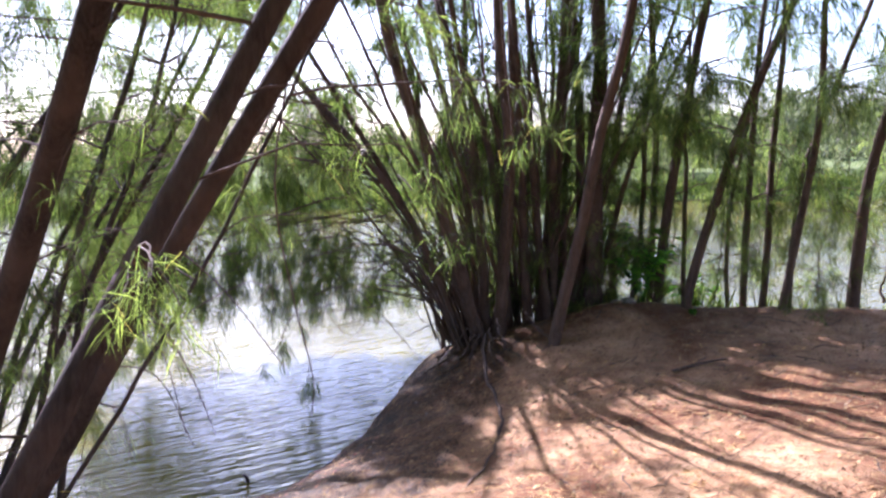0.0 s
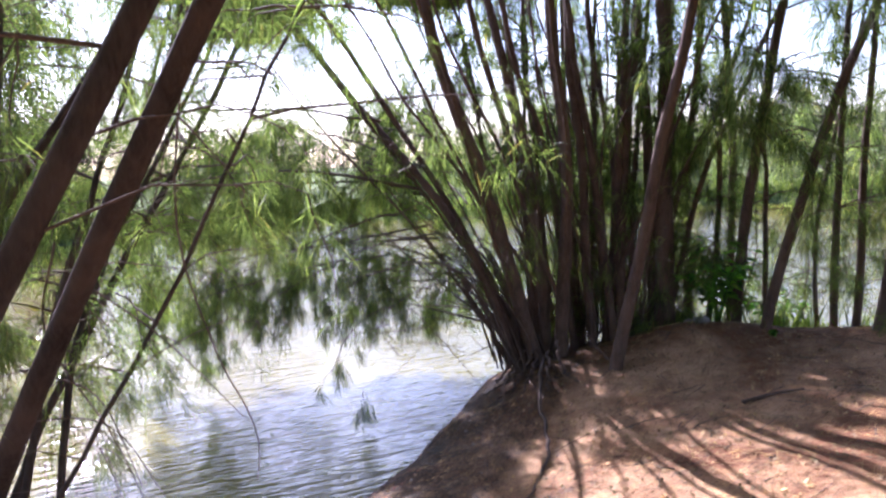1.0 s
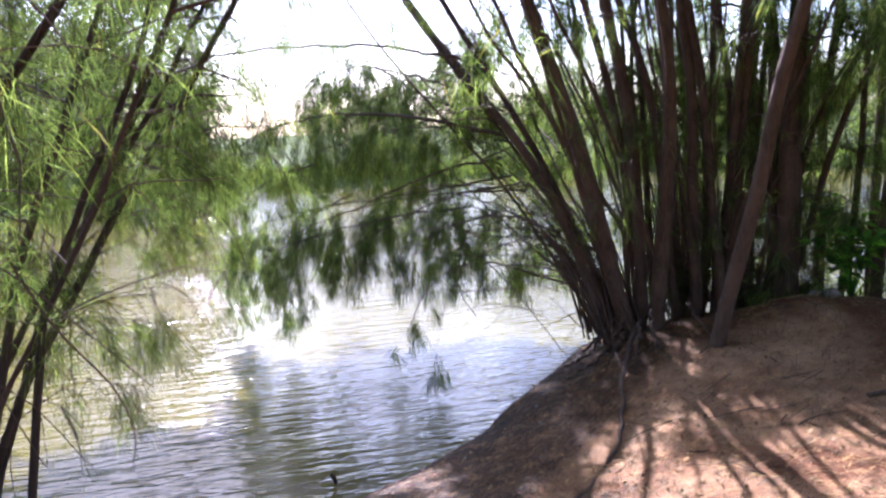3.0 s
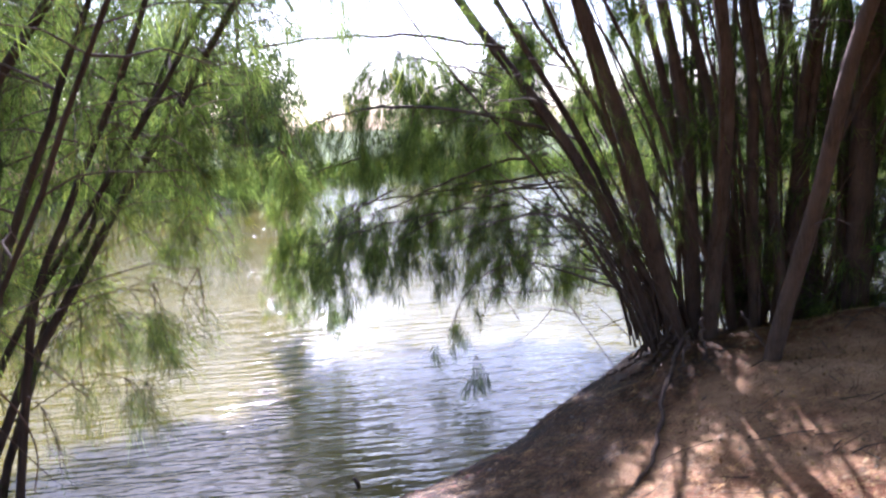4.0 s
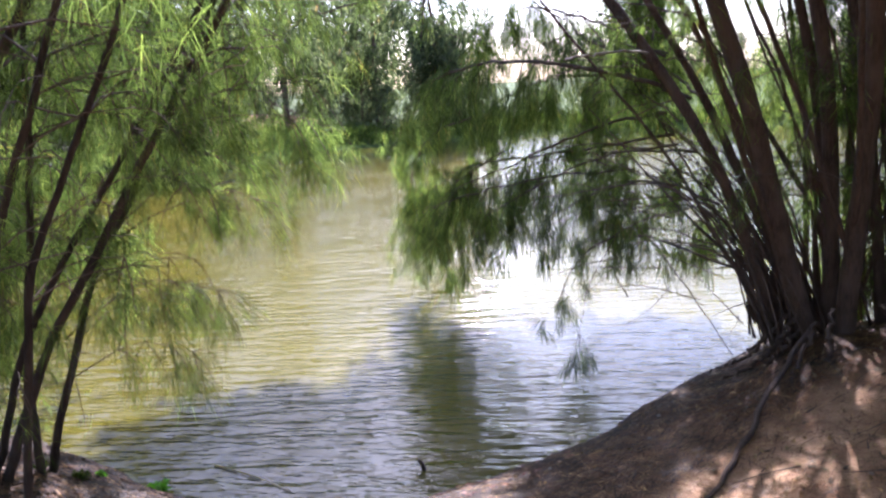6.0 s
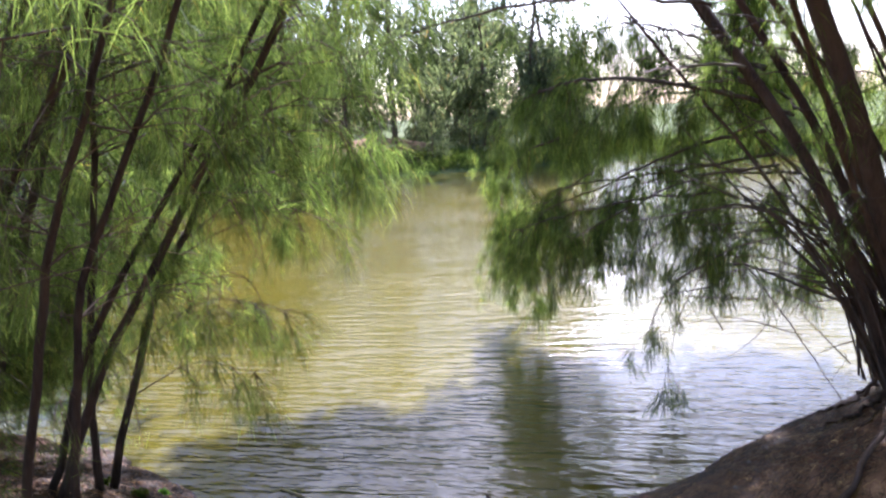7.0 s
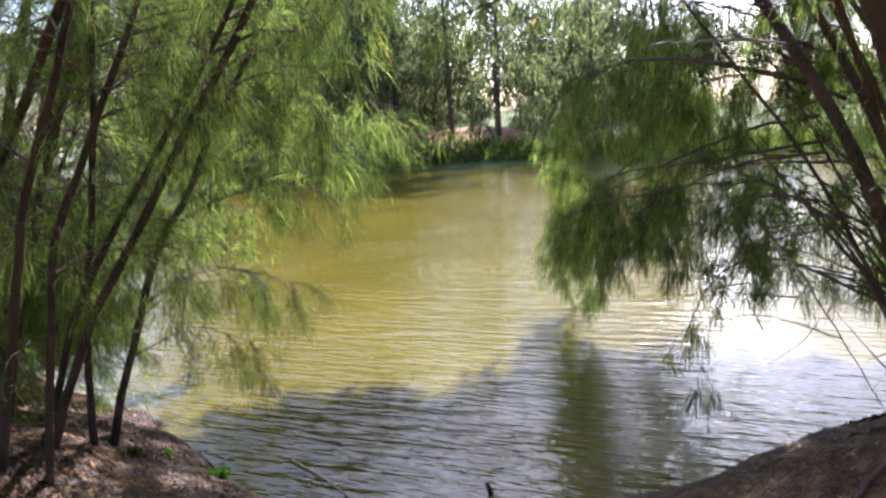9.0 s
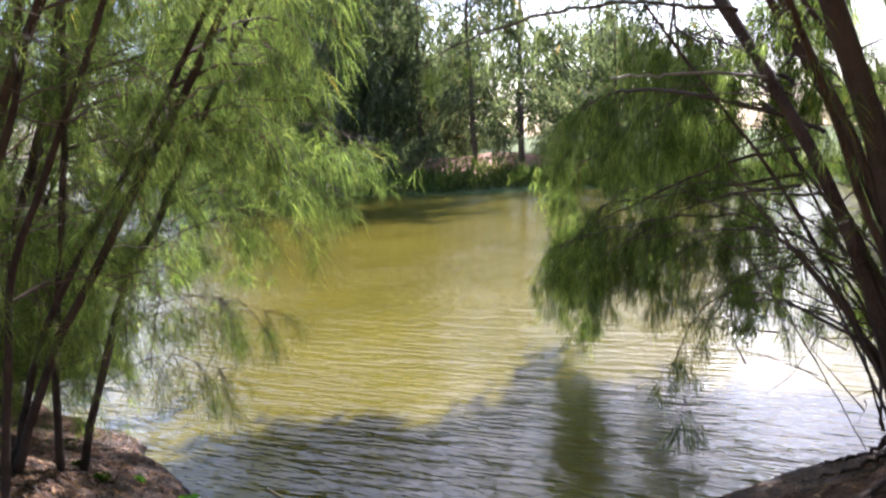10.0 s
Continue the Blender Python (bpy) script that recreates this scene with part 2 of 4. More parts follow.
def weeping(twigs, foliage, start, heading, length, tuft, step=0.07, needle=0.2, width=0.004, count=9, fall=0.9, r=0.0028, bunch=0.4, spread=0.5):
    """A twig that runs out and then hangs down, clothed in needles."""
    n = max(4, int(length / step))
    h = unit(np.asarray(heading, dtype=float))
    p = [np.asarray(start, dtype=float)]
    for i in range(n):
        h = unit(h + np.array([0, 0, -fall * step / max(0.25, length)]) * 1.6 + rng.normal(size=3) * 0.16)
        q = p[-1] + h * step
        if q[2] < WATER_Z + 0.06:
            break
        p.append(q)
    p = np.array(p)
    if len(p) > 2:
        tube(twigs, p, r, r * 0.35, 4)
    first = max(1, int(len(p) * (1 - tuft)))
    keep = np.arange(first, len(p))
    keep = keep[(rng.random(len(keep)) < bunch) | (keep == len(p) - 1)]
    if len(keep) and len(p) > 2:
        hd = unit(np.gradient(p, axis=0))[keep]
        tufts(foliage, p[keep], hd * 0.8 + rng.normal(size=hd.shape) * 0.3 + np.array([0, 0, -0.3]), int(count / bunch), needle, width, spread, 0.3, 0.025)


class Limbs(list):
    """The limbs of one tree: each a pair of wood and needles that becomes a part of its own."""

    def pair(self):
        self.append((Geo(), Geo()))
        return self[-1]


def branch(twigs, foliage, ctrl, r, leafy=0.7, every=0.16, hang=(0.3, 0.8), sag=0.5, start=0.25, **kw):
    """A side branch along control points with weeping twigs on it."""
    if isinstance(twigs, Limbs):
        twigs, foliage = twigs.pair()
    length = sum(np.linalg.norm(np.subtract(a, b)) for a, b in zip(ctrl, ctrl[1:]))
    pts = curve_points(ctrl, max(6, int(length / 0.12)))
    pts[1:-1] += rng.normal(size=(len(pts) - 2, 3)) * 0.008
    tube(twigs, pts, r, r * 0.3, 6)
    d = np.gradient(pts, axis=0)
    for i in range(int(length / every)):
        u = rng.uniform(start, 1)
        j = min(len(pts) - 1, int(u * len(pts)))
        if rng.random() < leafy:
            h = unit(d[j]) * rng.uniform(0.2, 0.9) + rng.normal(size=3) * 0.55 + np.array([0, 0, 0.2 - sag])
            weeping(twigs, foliage, pts[j], h, rng.uniform(*hang), 0.8, **kw)


def side_branches(twigs, foliage, pts, r, number, lo, hi, reach, towards=(0, 0), rise=0.35, **kw):
    """Random side branches on a stem between the heights lo and hi."""
    z = pts[:, 2]
    ok = np.nonzero((z > lo) & (z < hi))[0]
    if not len(ok):
        return
    for i in range(number):
        j = rng.choice(ok)
        a = rng.uniform(0, 2 * np.pi)
        h = np.array([math.cos(a) + towards[0], math.sin(a) + towards[1], 0])
        h = h / (np.linalg.norm(h) + 1e-6)
        ln = rng.uniform(*reach)
        p0 = pts[j]
        c = [p0, p0 + h * ln * 0.4 + np.array([0, 0, rise * ln * 0.4]), p0 + h * ln * 0.8 + np.array([0, 0, rise * ln * 0.45]),
             p0 + h * ln + np.array([0, 0, rise * ln * 0.3])]
        branch(twigs, foliage, c, r * rng.uniform(0.7, 1.2), **kw)


def stem_path(base, mid, top, height, sway=0.25, wobble=1.0):
    """A stem through three points, carried on upwards to the given height."""
    base, mid, top = (np.array(p, dtype=float) for p in (base, mid, top))
    up = unit(top - mid)
    ctrl = [base - np.array([0, 0, 0.15]), base, mid, top]
    p = top
    while p[2] < height:
        up = unit(up * np.array([0.93, 0.93, 1]) + np.array([0, 0, 0.08]) + rng.normal(size=3) * 0.05 * sway)
        p = p + up * 0.9
        ctrl.append(p)
    pts = curve_points(ctrl, len(ctrl) * 6)
    u = np.linspace(0, 1, len(pts))
    for k in range(2):
        for f, amp in ((9, 0.022), (23, 0.010)):
            pts[:, k] += wobble * amp * np.minimum(1, u * 6) * np.sin(u * f * rng.uniform(0.7, 1.3) * len(ctrl) / 6 + rng.uniform(0, 6.28))
    return pts


def thing(name, at, label, category, group="", kind=""):
    ob = new(name)
    ob.location = at
    ob.empty_display_size = 0.2
    return tagged(ob, label, category, group, kind)


def local(geo, at):
    """Moves what a Geo holds into the frame of a thing that stands at the given place."""
    geo.v = [v - np.asarray(at, dtype=np.float32) if len(v) else v for v in geo.v]
    return geo


# ---- ground ----
NEAR_SHORE = np.array([(-70, -33.6), (-30, -13.6), (-14, -2.1), (-8, 1.6), (-4.5, 3.3), (-2.3, 4.32), (-1.35, 4.86), (-0.5, 5.28), (0.25, 5.52), (0.75, 5.72),
                       (1.1, 6.15), (1.34, 6.55), (1.44, 7.0), (1.47, 7.6), (1.42, 8.3), (1.36, 9.0), (1.22, 9.7), (1.2, 10.4), (1.6, 11.05), (2.6, 11.45), (4.0, 11.6),
                       (6.0, 11.8), (8.5, 12.5), (11, 14.3), (14, 17.3), (22, 24.3), (40, 34.3), (90, 60.3)], dtype=float)
FAR_SHORE = np.array([(-90, 2), (-45, 5), (-31, 7), (-27.5, 12), (-26.5, 17), (-25.5, 22), (-22, 30), (-15, 35), (-7, 38), (3, 40), (12, 42), (30, 52), (90, 90)], dtype=float)


def to_line(px, py, line):
    """Distance to a polyline, and on which side: positive to its right."""
    best = np.full(px.shape, 1e9)
    side = np.zeros(px.shape)
    for (ax, ay), (bx, by) in zip(line, line[1:]):
        dx, dy = bx - ax, by - ay
        u = np.clip(((px - ax) * dx + (py - ay) * dy) / (dx * dx + dy * dy), 0, 1)
        ex, ey = px - ax - u * dx, py - ay - u * dy
        d = np.hypot(ex, ey)
        s = dy * ex - dx * ey
        # at a corner the steeper of the two cross products decides
        closer = d < best - 1e-7
        side = np.where(closer, s, side)
        best = np.minimum(best, d)
    return best * np.where(side >= 0, 1, -1)


def smooth_noise(x, y, f, seed):
    r = np.random.default_rng(seed)
    out = np.zeros_like(x)
    for i in range(7):
        a = r.uniform(0, 2 * np.pi)
        k = f * r.uniform(0.6, 1.7)
        out += np.sin((x * math.cos(a) + y * math.sin(a)) * k + r.uniform(0, 6.28))
    return out / 4


def ground_height(x, y):
    x, y = np.asarray(x, dtype=float), np.asarray(y, dtype=float)
    near = to_line(x, y, NEAR_SHORE) + 0.06 * smooth_noise(x, y, 2.2, 3) + 0.04 * smooth_noise(x, y, 7, 4) + 0.02 * smooth_noise(x, y, 19, 6)
    far = -to_line(x, y, FAR_SHORE) + 1.0 * smooth_noise(x, y, 0.25, 5)
    d = np.maximum(near, 0)
    land = WATER_Z + 0.29 * (1 - np.exp(-d / 0.24)) + 0.62 * (1 - np.exp(-(np.maximum(d - 0.3, 0) / 2.1) ** 1.5)) + 0.004 * np.clip(near, 0, 40)
    rise = 0.30 * np.exp(-((x - 2.45) ** 2 + (y - 9.15) ** 2) / 1.5)                       # mound under the clump
    rise += 0.36 * np.exp(-((y - 9.9) / 0.95) ** 2) / (1 + np.exp(-(x - 3.2) * 5))         # low crest along the back
    rise += 0.30 * np.exp(-((x - 0.9) ** 2 + (y - 4.35) ** 2) / 0.8)                       # hump of the near bank
    land += rise * (1 - np.exp(-d / 0.25))
    land += np.clip(near, 0, 1) * (0.035 * smooth_noise(x, y, 1.3, 8) + 0.014 * smooth_noise(x, y, 5, 9) + 0.008 * smooth_noise(x, y, 15, 10) + 0.004 * smooth_noise(x, y, 34, 12))
    over = WATER_Z + 0.5 * (1 - np.exp(-np.maximum(far, 0) / 1.2)) + 0.05 * np.clip(far, 0, 30) + np.clip(far / 4, 0, 1) * 0.25 * smooth_noise(x, y, 0.5, 11)
    over += (0.8 + 0.25 * smooth_noise(x, y, 1.6, 13)) * np.exp(-((x + 31) ** 2 / 8.0 + (y - 18.8) ** 2 / 16.0))
    bed = np.maximum(-1.3, np.minimum(0.30 * np.maximum(near, -9), 0)) * (near < 0)
    bed = np.maximum(bed, np.maximum(-1.3, 0.3 * np.minimum(far, 0)))
    return np.where(near > 0, land, np.where(far > 0, over, WATER_Z + bed - 0.01))


def ground_at(x, y):
    return float(ground_height(np.array([x]), np.array([y]))[0])


def sheet(xs, ys, height):
    X, Y = np.meshgrid(xs, ys)
    v = np.stack([X, Y, height(X, Y)], axis=-1).reshape(-1, 3)
    nx = len(xs)
    i = (np.arange(len(ys) - 1)[:, None] * nx + np.arange(nx - 1)[None]).ravel()
    g = Geo()
    g.add(v, np.stack([i, i + 1, i + nx + 1, i + nx], 1))
    return g


def steps(lo, hi, fine_lo, fine_hi, fine, coarse):
    out = [np.arange(fine_lo, fine_hi, fine)]
    a, s = fine_lo, fine
    left = []
    while a > lo:
        s = min(s * 1.15, coarse)
        a -= s
        left.append(a)
    a, s = fine_hi, fine
    right = [a]
    while a < hi:
        s = min(s * 1.15, coarse)
        a += s
        right.append(a)
    return np.concatenate([left[::-1], out[0], right])


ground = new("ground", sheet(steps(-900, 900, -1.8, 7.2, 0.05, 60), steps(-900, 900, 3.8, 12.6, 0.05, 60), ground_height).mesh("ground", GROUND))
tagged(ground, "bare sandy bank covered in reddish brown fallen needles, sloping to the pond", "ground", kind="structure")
water = new("water", sheet(np.linspace(-95, 95, 40), np.linspace(-30, 95, 40), lambda x, y: 0 * x + WATER_Z).mesh("water", WATER))
tagged(water, "rippled murky olive pond water reflecting bright sky and trees", "water", kind="structure")


# ---- trees ----
def tree(name, label, stems, grow, crown_mat=NEEDLE, extra=None, group="", wobble=1.0, bark=BARK):
    """stems: rows of base, mid, top, height, radius. grow(twigs, foliage, path, radius) puts the branches on each."""
    b0 = stems[0][0]
    at = (b0[0], b0[1], ground_at(b0[0], b0[1]))
    ob = thing(name, at, label, "tree", group)
    limbs = Limbs()
    for base, mid, top, height, radius in stems:
        if base[2] < 0.75:
            base = (base[0], base[1], min(base[2], ground_at(base[0], base[1]) + 0.02))
        path = stem_path(base, mid, top, height, wobble=wobble)
        if radius < 0.04:
            path[3:] += np.cumsum(rng.normal(size=(len(path) - 3, 3)) * 0.006, axis=0)
        g = Geo()
        tube(g, path, radius, radius * 0.22, 10, 0.035, radius * 0.5)
        part("stem", local(g, at), bark, ob)
        grow(limbs, None, path, radius)
    if extra:
        extra(limbs, None)
    for wood, leaf in limbs:
        limb = part("branch", local(wood, at), TWIG, ob)
        if leaf.v:
            part("foliage", local(leaf, at), crown_mat, limb, "drooping green needle foliage", "stuff", False)
    return ob


def dry_twig(ctrl, radius, label, at):
    """A leafless twig caught in the branches of a tree."""
    g = Geo()
    pts = curve_points(ctrl, 16)
    pts[1:-1] += rng.normal(size=(14, 3)) * 0.006
    tube(g, pts, radius, radius * 0.45, 6, 0.08)
    return part("twig", local(g, at.location), PALE_TWIG if "pale" in label else BARK, at, label)


def clump_grow(twigs, foliage, path, radius):
    side_branches(twigs, foliage, path, 0.006, 2 if radius > 0.03 else 1, 1.2, 3.2, (0.3, 0.9), towards=(-0.5, -0.2), leafy=0.75, every=0.12, hang=(0.15, 0.45), count=5, needle=0.13, width=0.003, spread=0.5, bunch=0.3)
    if radius < 0.03:
        return
    side_branches(twigs, foliage, path, 0.018, 4, 5.8, 8.5, (0.6, 1.5), leafy=0.95, every=0.15, hang=(0.4, 0.9), count=12, step=0.1, width=0.006, needle=0.2)


CLUMP = [
    ((2.10, 9.05, 0.5), (1.58, 8.82, 1.82), (0.40, 8.80, 3.2), 5.2, 0.050),
    ((2.08, 9.40, 0.5), (1.29, 9.23, 2.04), (0.55, 8.93, 3.36), 5.2, 0.040),
    ((2.20, 9.12, 0.5), (1.99, 8.83, 1.80), (1.65, 8.58, 3.21), 8.0, 0.074),
    ((2.15, 9.55, 0.5), (2.04, 9.48, 2.06), (1.76, 9.30, 3.26), 7.5, 0.042),
    ((2.24, 9.32, 0.5), (2.17, 9.36, 2.01), (1.96, 9.22, 3.22), 8.0, 0.055),
    ((2.40, 9.65, 0.6), (2.25, 9.59, 2.29), (2.04, 9.46, 3.24), 7.0, 0.04),
    ((2.42, 9.20, 0.5), (2.53, 9.15, 1.92), (2.53, 9.02, 3.14), 8.5, 0.064),
    ((2.61, 9.60, 0.6), (2.60, 9.63, 2.13), (2.51, 9.58, 3.19), 8.0, 0.05),
    ((2.82, 9.71, 0.6), (2.70, 9.63, 1.98), (2.55, 9.54, 3.19), 7.5, 0.046),
    ((2.70, 9.79, 0.6), (2.77, 9.99, 2.01), (2.64, 10.05, 3.23), 7.0, 0.04),
    ((2.81, 9.82, 0.6), (2.85, 9.85, 2.01), (2.96, 9.92, 3.17), 8.0, 0.052),
    ((2.87, 9.89, 0.6), (2.93, 9.93, 2.25), (3.01, 9.98, 3.17), 7.5, 0.042),
]


def forks():
    """Thinner stems that part from the main ones low down, and suckers from the foot of the clump."""
    r = np.random.default_rng(17)
    rows = []
    for base, mid, top, height, radius in list(CLUMP):
        base, mid, top = (np.array(p) for p in (base, mid, top))
        for k in range(0 if base[0] < 2.12 else 1 if radius < 0.045 else 2):
            u = r.uniform(0.15, 0.6)
            start = base + (mid - base) * u
            way = unit(top - mid) + np.array([r.normal() * 0.13 - 0.08, r.normal() * 0.13, 0])
            m2 = start + unit(way) * 1.1 + r.normal(size=3) * 0.03
            rows.append((tuple(start), tuple(m2), tuple(m2 + unit(way + r.normal(size=3) * 0.08) * 1.2), 5.0, radius * r.uniform(0.3, 0.5)))
    for k in range(7):
        a = r.uniform(0, 1)
        b = np.array([2.05 + 0.75 * a, 9.1 + 0.7 * a, 0.5]) + np.array([r.normal() * 0.06, r.normal() * 0.08, 0])
        lean = np.array([-0.75 + 0.85 * a + r.normal() * 0.12, r.normal() * 0.15 - 0.05, 1])
        m2 = b + lean * r.uniform(0.9, 1.3)
        rows.append((tuple(b), tuple(m2), tuple(m2 + (lean * np.array([1.15, 1.1, 1]) + r.normal(size=3) * 0.06) * 1.2), r.uniform(2.8, 4.6), r.uniform(0.012, 0.021)))
    return rows


def hanging_boughs(twigs, foliage):
    """The long boughs that hang over the water from the leaning stems."""
    kw = dict(leafy=1.0, count=6, needle=0.17, width=0.0045, bunch=0.26, spread=0.3, step=0.06, fall=1.5)
    # long boughs with their hanging ends, upper row first
    branch(twigs, foliage, [(1.25, 8.85, 2.1), (0.4, 8.7, 2.3), (-0.9, 8.9, 2.35), (-2.2, 9.2, 2.15), (-2.95, 9.4, 1.8)], 0.018, every=0.056, hang=(0.3, 0.8), start=0.3, sag=0.6, **kw)
    branch(twigs, foliage, [(1.3, 9.1, 2.0), (0.4, 9.3, 2.2), (-1.0, 9.7, 2.15), (-2.3, 10.0, 1.85)], 0.016, every=0.06, hang=(0.3, 0.8), start=0.3, sag=0.6, **kw)
    branch(twigs, foliage, [(1.05, 9.14, 1.9), (0.4, 9.0, 1.78), (-0.3, 8.85, 1.5), (-1.2, 8.8, 1.2)], 0.014, every=0.085, hang=(0.25, 0.7), start=0.35, sag=0.7, **kw)
    branch(twigs, foliage, [(1.2, 9.05, 1.75), (0.2, 9.0, 1.6), (-1.0, 9.1, 1.45), (-2.0, 9.25, 1.25), (-2.7, 9.4, 1.05)], 0.012, every=0.075, hang=(0.3, 0.75), start=0.3, sag=0.8, **kw)
    branch(twigs, foliage, [(1.2, 9.3, 1.6), (0.2, 9.5, 1.55), (-0.9, 9.7, 1.4), (-1.9, 9.9, 1.15)], 0.012, every=0.095, hang=(0.35, 0.8), start=0.3, sag=0.8, **kw)
    branch(twigs, foliage, [(0.9, 8.85, 1.5), (0.1, 8.7, 1.4), (-0.8, 8.6, 1.2), (-1.5, 8.65, 1.0)], 0.010, every=0.085, hang=(0.3, 0.7), start=0.3, sag=0.8, **kw)
    branch(twigs, foliage, [(-0.9, 8.9, 1.9), (-1.9, 9.1, 1.7), (-2.6, 9.3, 1.3), (-2.9, 9.4, 0.9)], 0.010, every=0.07, hang=(0.3, 0.6), start=0.2, sag=0.7, **kw)
    branch(twigs, foliage, [(-0.4, 8.8, 1.6), (-1.2, 8.9, 1.3), (-1.9, 9.05, 0.9)], 0.009, every=0.08, hang=(0.25, 0.55), start=0.25, sag=0.7, **kw)
    branch(twigs, foliage, [(0.9, 8.8, 2.75), (0.06, 8.3, 2.92), (-2.0, 8.1, 2.95), (-3.4, 8.0, 2.8)], 0.016, every=0.4, hang=(0.15, 0.35), start=0.3, **kw)
    branch(twigs, foliage, [(1.2, 8.9, 2.2), (0.2, 9.2, 2.5), (-0.82, 9.95, 2.8), (-1.8, 10.4, 3.05)], 0.014, every=0.22, hang=(0.2, 0.45), start=0.2, **kw)
    branch(twigs, foliage, [(-0.1, 9.3, 2.55), (-0.5, 9.4, 2.5), (-0.8, 9.5, 2.35)], 0.009, every=0.05, hang=(0.3, 0.7), start=0.2, sag=0.9, **kw)
    branch(twigs, foliage, [(1.9, 9.0, 0.75), (1.25, 8.95, 1.3), (0.48, 8.93, 1.95)], 0.014, every=0.5, hang=(0.15, 0.35), start=0.3, **kw)
    branch(twigs, foliage, [(1.75, 9.0, 0.85), (0.9, 8.9, 1.0), (0.4, 8.88, 0.75), (0.1, 8.86, 0.25)], 0.011, every=0.16, hang=(0.12, 0.35), start=0.35, **kw)
    branch(twigs, foliage, [(2.0, 9.3, 0.75), (1.3, 9.35, 1.15), (0.7, 9.35, 1.15), (0.2, 9.4, 0.95)], 0.012, every=0.075, hang=(0.2, 0.5), start=0.35, **kw)
    branch(twigs, foliage, [(2.0, 9.4, 0.9), (1.4, 9.7, 1.2), (1.0, 9.95, 1.1), (0.7, 10.1, 0.9)], 0.012, every=0.06, hang=(0.25, 0.55), start=0.35, **kw)
    branch(twigs, foliage, [(1.4, 8.85, 1.7), (0.8, 8.75, 1.6), (0.2, 8.6, 1.35), (-0.3, 8.5, 1.1)], 0.010, every=0.10, hang=(0.25, 0.6), start=0.35, **kw)
    branch(twigs, foliage, [(1.7, 8.9, 1.3), (1.2, 8.75, 1.45), (0.7, 8.65, 1.3), (0.3, 8.6, 1.1)], 0.010, every=0.10, hang=(0.25, 0.55), start=0.4, **kw)
    for i in range(9):
        a = np.array([rng.uniform(0.7, 1.5), rng.uniform(9.0, 9.6), rng.uniform(1.9, 2.9)])
        e = a + np.array([rng.uniform(-1.1, -0.5), rng.uniform(0.1, 1.0), rng.uniform(0.0, 0.35)])
        branch(twigs, foliage, [a, (a + e) / 2 + np.array([0, 0, 0.12]), e], 0.010, every=0.07, hang=(0.3, 0.6), start=0.15, **kw)
    # dark tufts on top of the boughs
    branch(twigs, foliage, [(1.2, 8.95, 2.3), (0.2, 9.2, 2.65), (-0.9, 9.5, 2.85), (-1.9, 9.8, 2.7)], 0.013, every=0.10, hang=(0.25, 0.6), start=0.35, sag=0.8, **kw)
    branch(twigs, foliage, [(-0.2, 9.3, 2.7), (-0.6, 9.2, 2.9), (-1.0, 9.15, 2.85)], 0.009, every=0.06, hang=(0.3, 0.6), start=0.3, sag=0.9, **kw)
    # an added bough above them, out of view, placed to shade the slope
    shade_arm = curve_points([(0.0, 8.9, 3.6), (-0.7, 9.6, 4.1), (-1.3, 10.3, 4.3), (-1.7, 10.9, 4.3)], 16)
    tube(twigs.pair()[0], shade_arm, 0.025, 0.008, 6)
    for i in range(40):
        a = shade_arm[rng.integers(4, 16)]
        e = a + np.array([rng.normal() * 0.55 - 0.25, rng.normal() * 0.5 - 0.2, rng.uniform(0, 0.35)])
        branch(twigs, foliage, [a, (a + e) / 2 + np.array([0, 0, 0.1]), e], 0.008, leafy=1.0, every=0.09, hang=(0.2, 0.4), start=0.1, count=6, needle=0.2, width=0.012, step=0.08, spread=0.8)
    # the lowest tips, almost in the water
    for x, y, z in ((-2.85, 9.36, 0.62), (-2.65, 9.3, 0.7), (-1.78, 9.05, 0.6), (-1.62, 9.02, 0.55)):
        branch(twigs, foliage, [(x + 0.25, y - 0.05, z + 0.35), (x + 0.1, y, z + 0.15), (x, y, z - 0.1)], 0.006, every=0.06, hang=(0.4, 0.65), start=0.3, sag=1.2, **kw)
    branch(twigs, foliage, [(0.9, 8.75, 1.0), (0.72, 8.66, 0.65), (0.62, 8.62, 0.22)], 0.004, every=0.2, hang=(0.08, 0.16), start=0.75, sag=0.9, **kw)
    for i in range(26):
        a = np.array([rng.uniform(0.9, 1.7), rng.uniform(8.7, 9.1), rng.uniform(0.9, 2.6)])
        e = np.array([rng.uniform(-1.1, -0.4), rng.uniform(-0.5, 0.5), rng.uniform(-0.3, 0.35)])
        branch(twigs, foliage, [a, a + e * 0.5 + np.array([0, 0, 0.06]), a + e], 0.007, every=0.3, hang=(0.1, 0.3), start=0.3, **kw)
    branch(twigs, foliage, [(1.25, 9.3, 2.0), (0.4, 9.9, 2.2), (-0.6, 10.4, 2.0), (-1.6, 10.8, 1.6)], 0.014, every=0.08, hang=(0.4, 0.9), start=0.25, **kw)
    branch(twigs, foliage, [(1.5, 9.4, 1.5), (0.9, 9.8, 1.6), (0.3, 10.1, 1.4)], 0.010, every=0.08, hang=(0.3, 0.7), start=0.25, **kw)
    # unseen limb added to the leaning stems, far over the pond, to shade it
    limb = curve_points([(-0.7, 9.1, 4.5), (-2.6, 9.9, 5.3), (-4.3, 10.6, 5.7), (-5.0, 11.6, 5.8), (-5.2, 12.8, 5.8), (-5.0, 14.2, 5.8)], 36)
    tube(twigs.pair()[0], limb, 0.05, 0.015, 6)
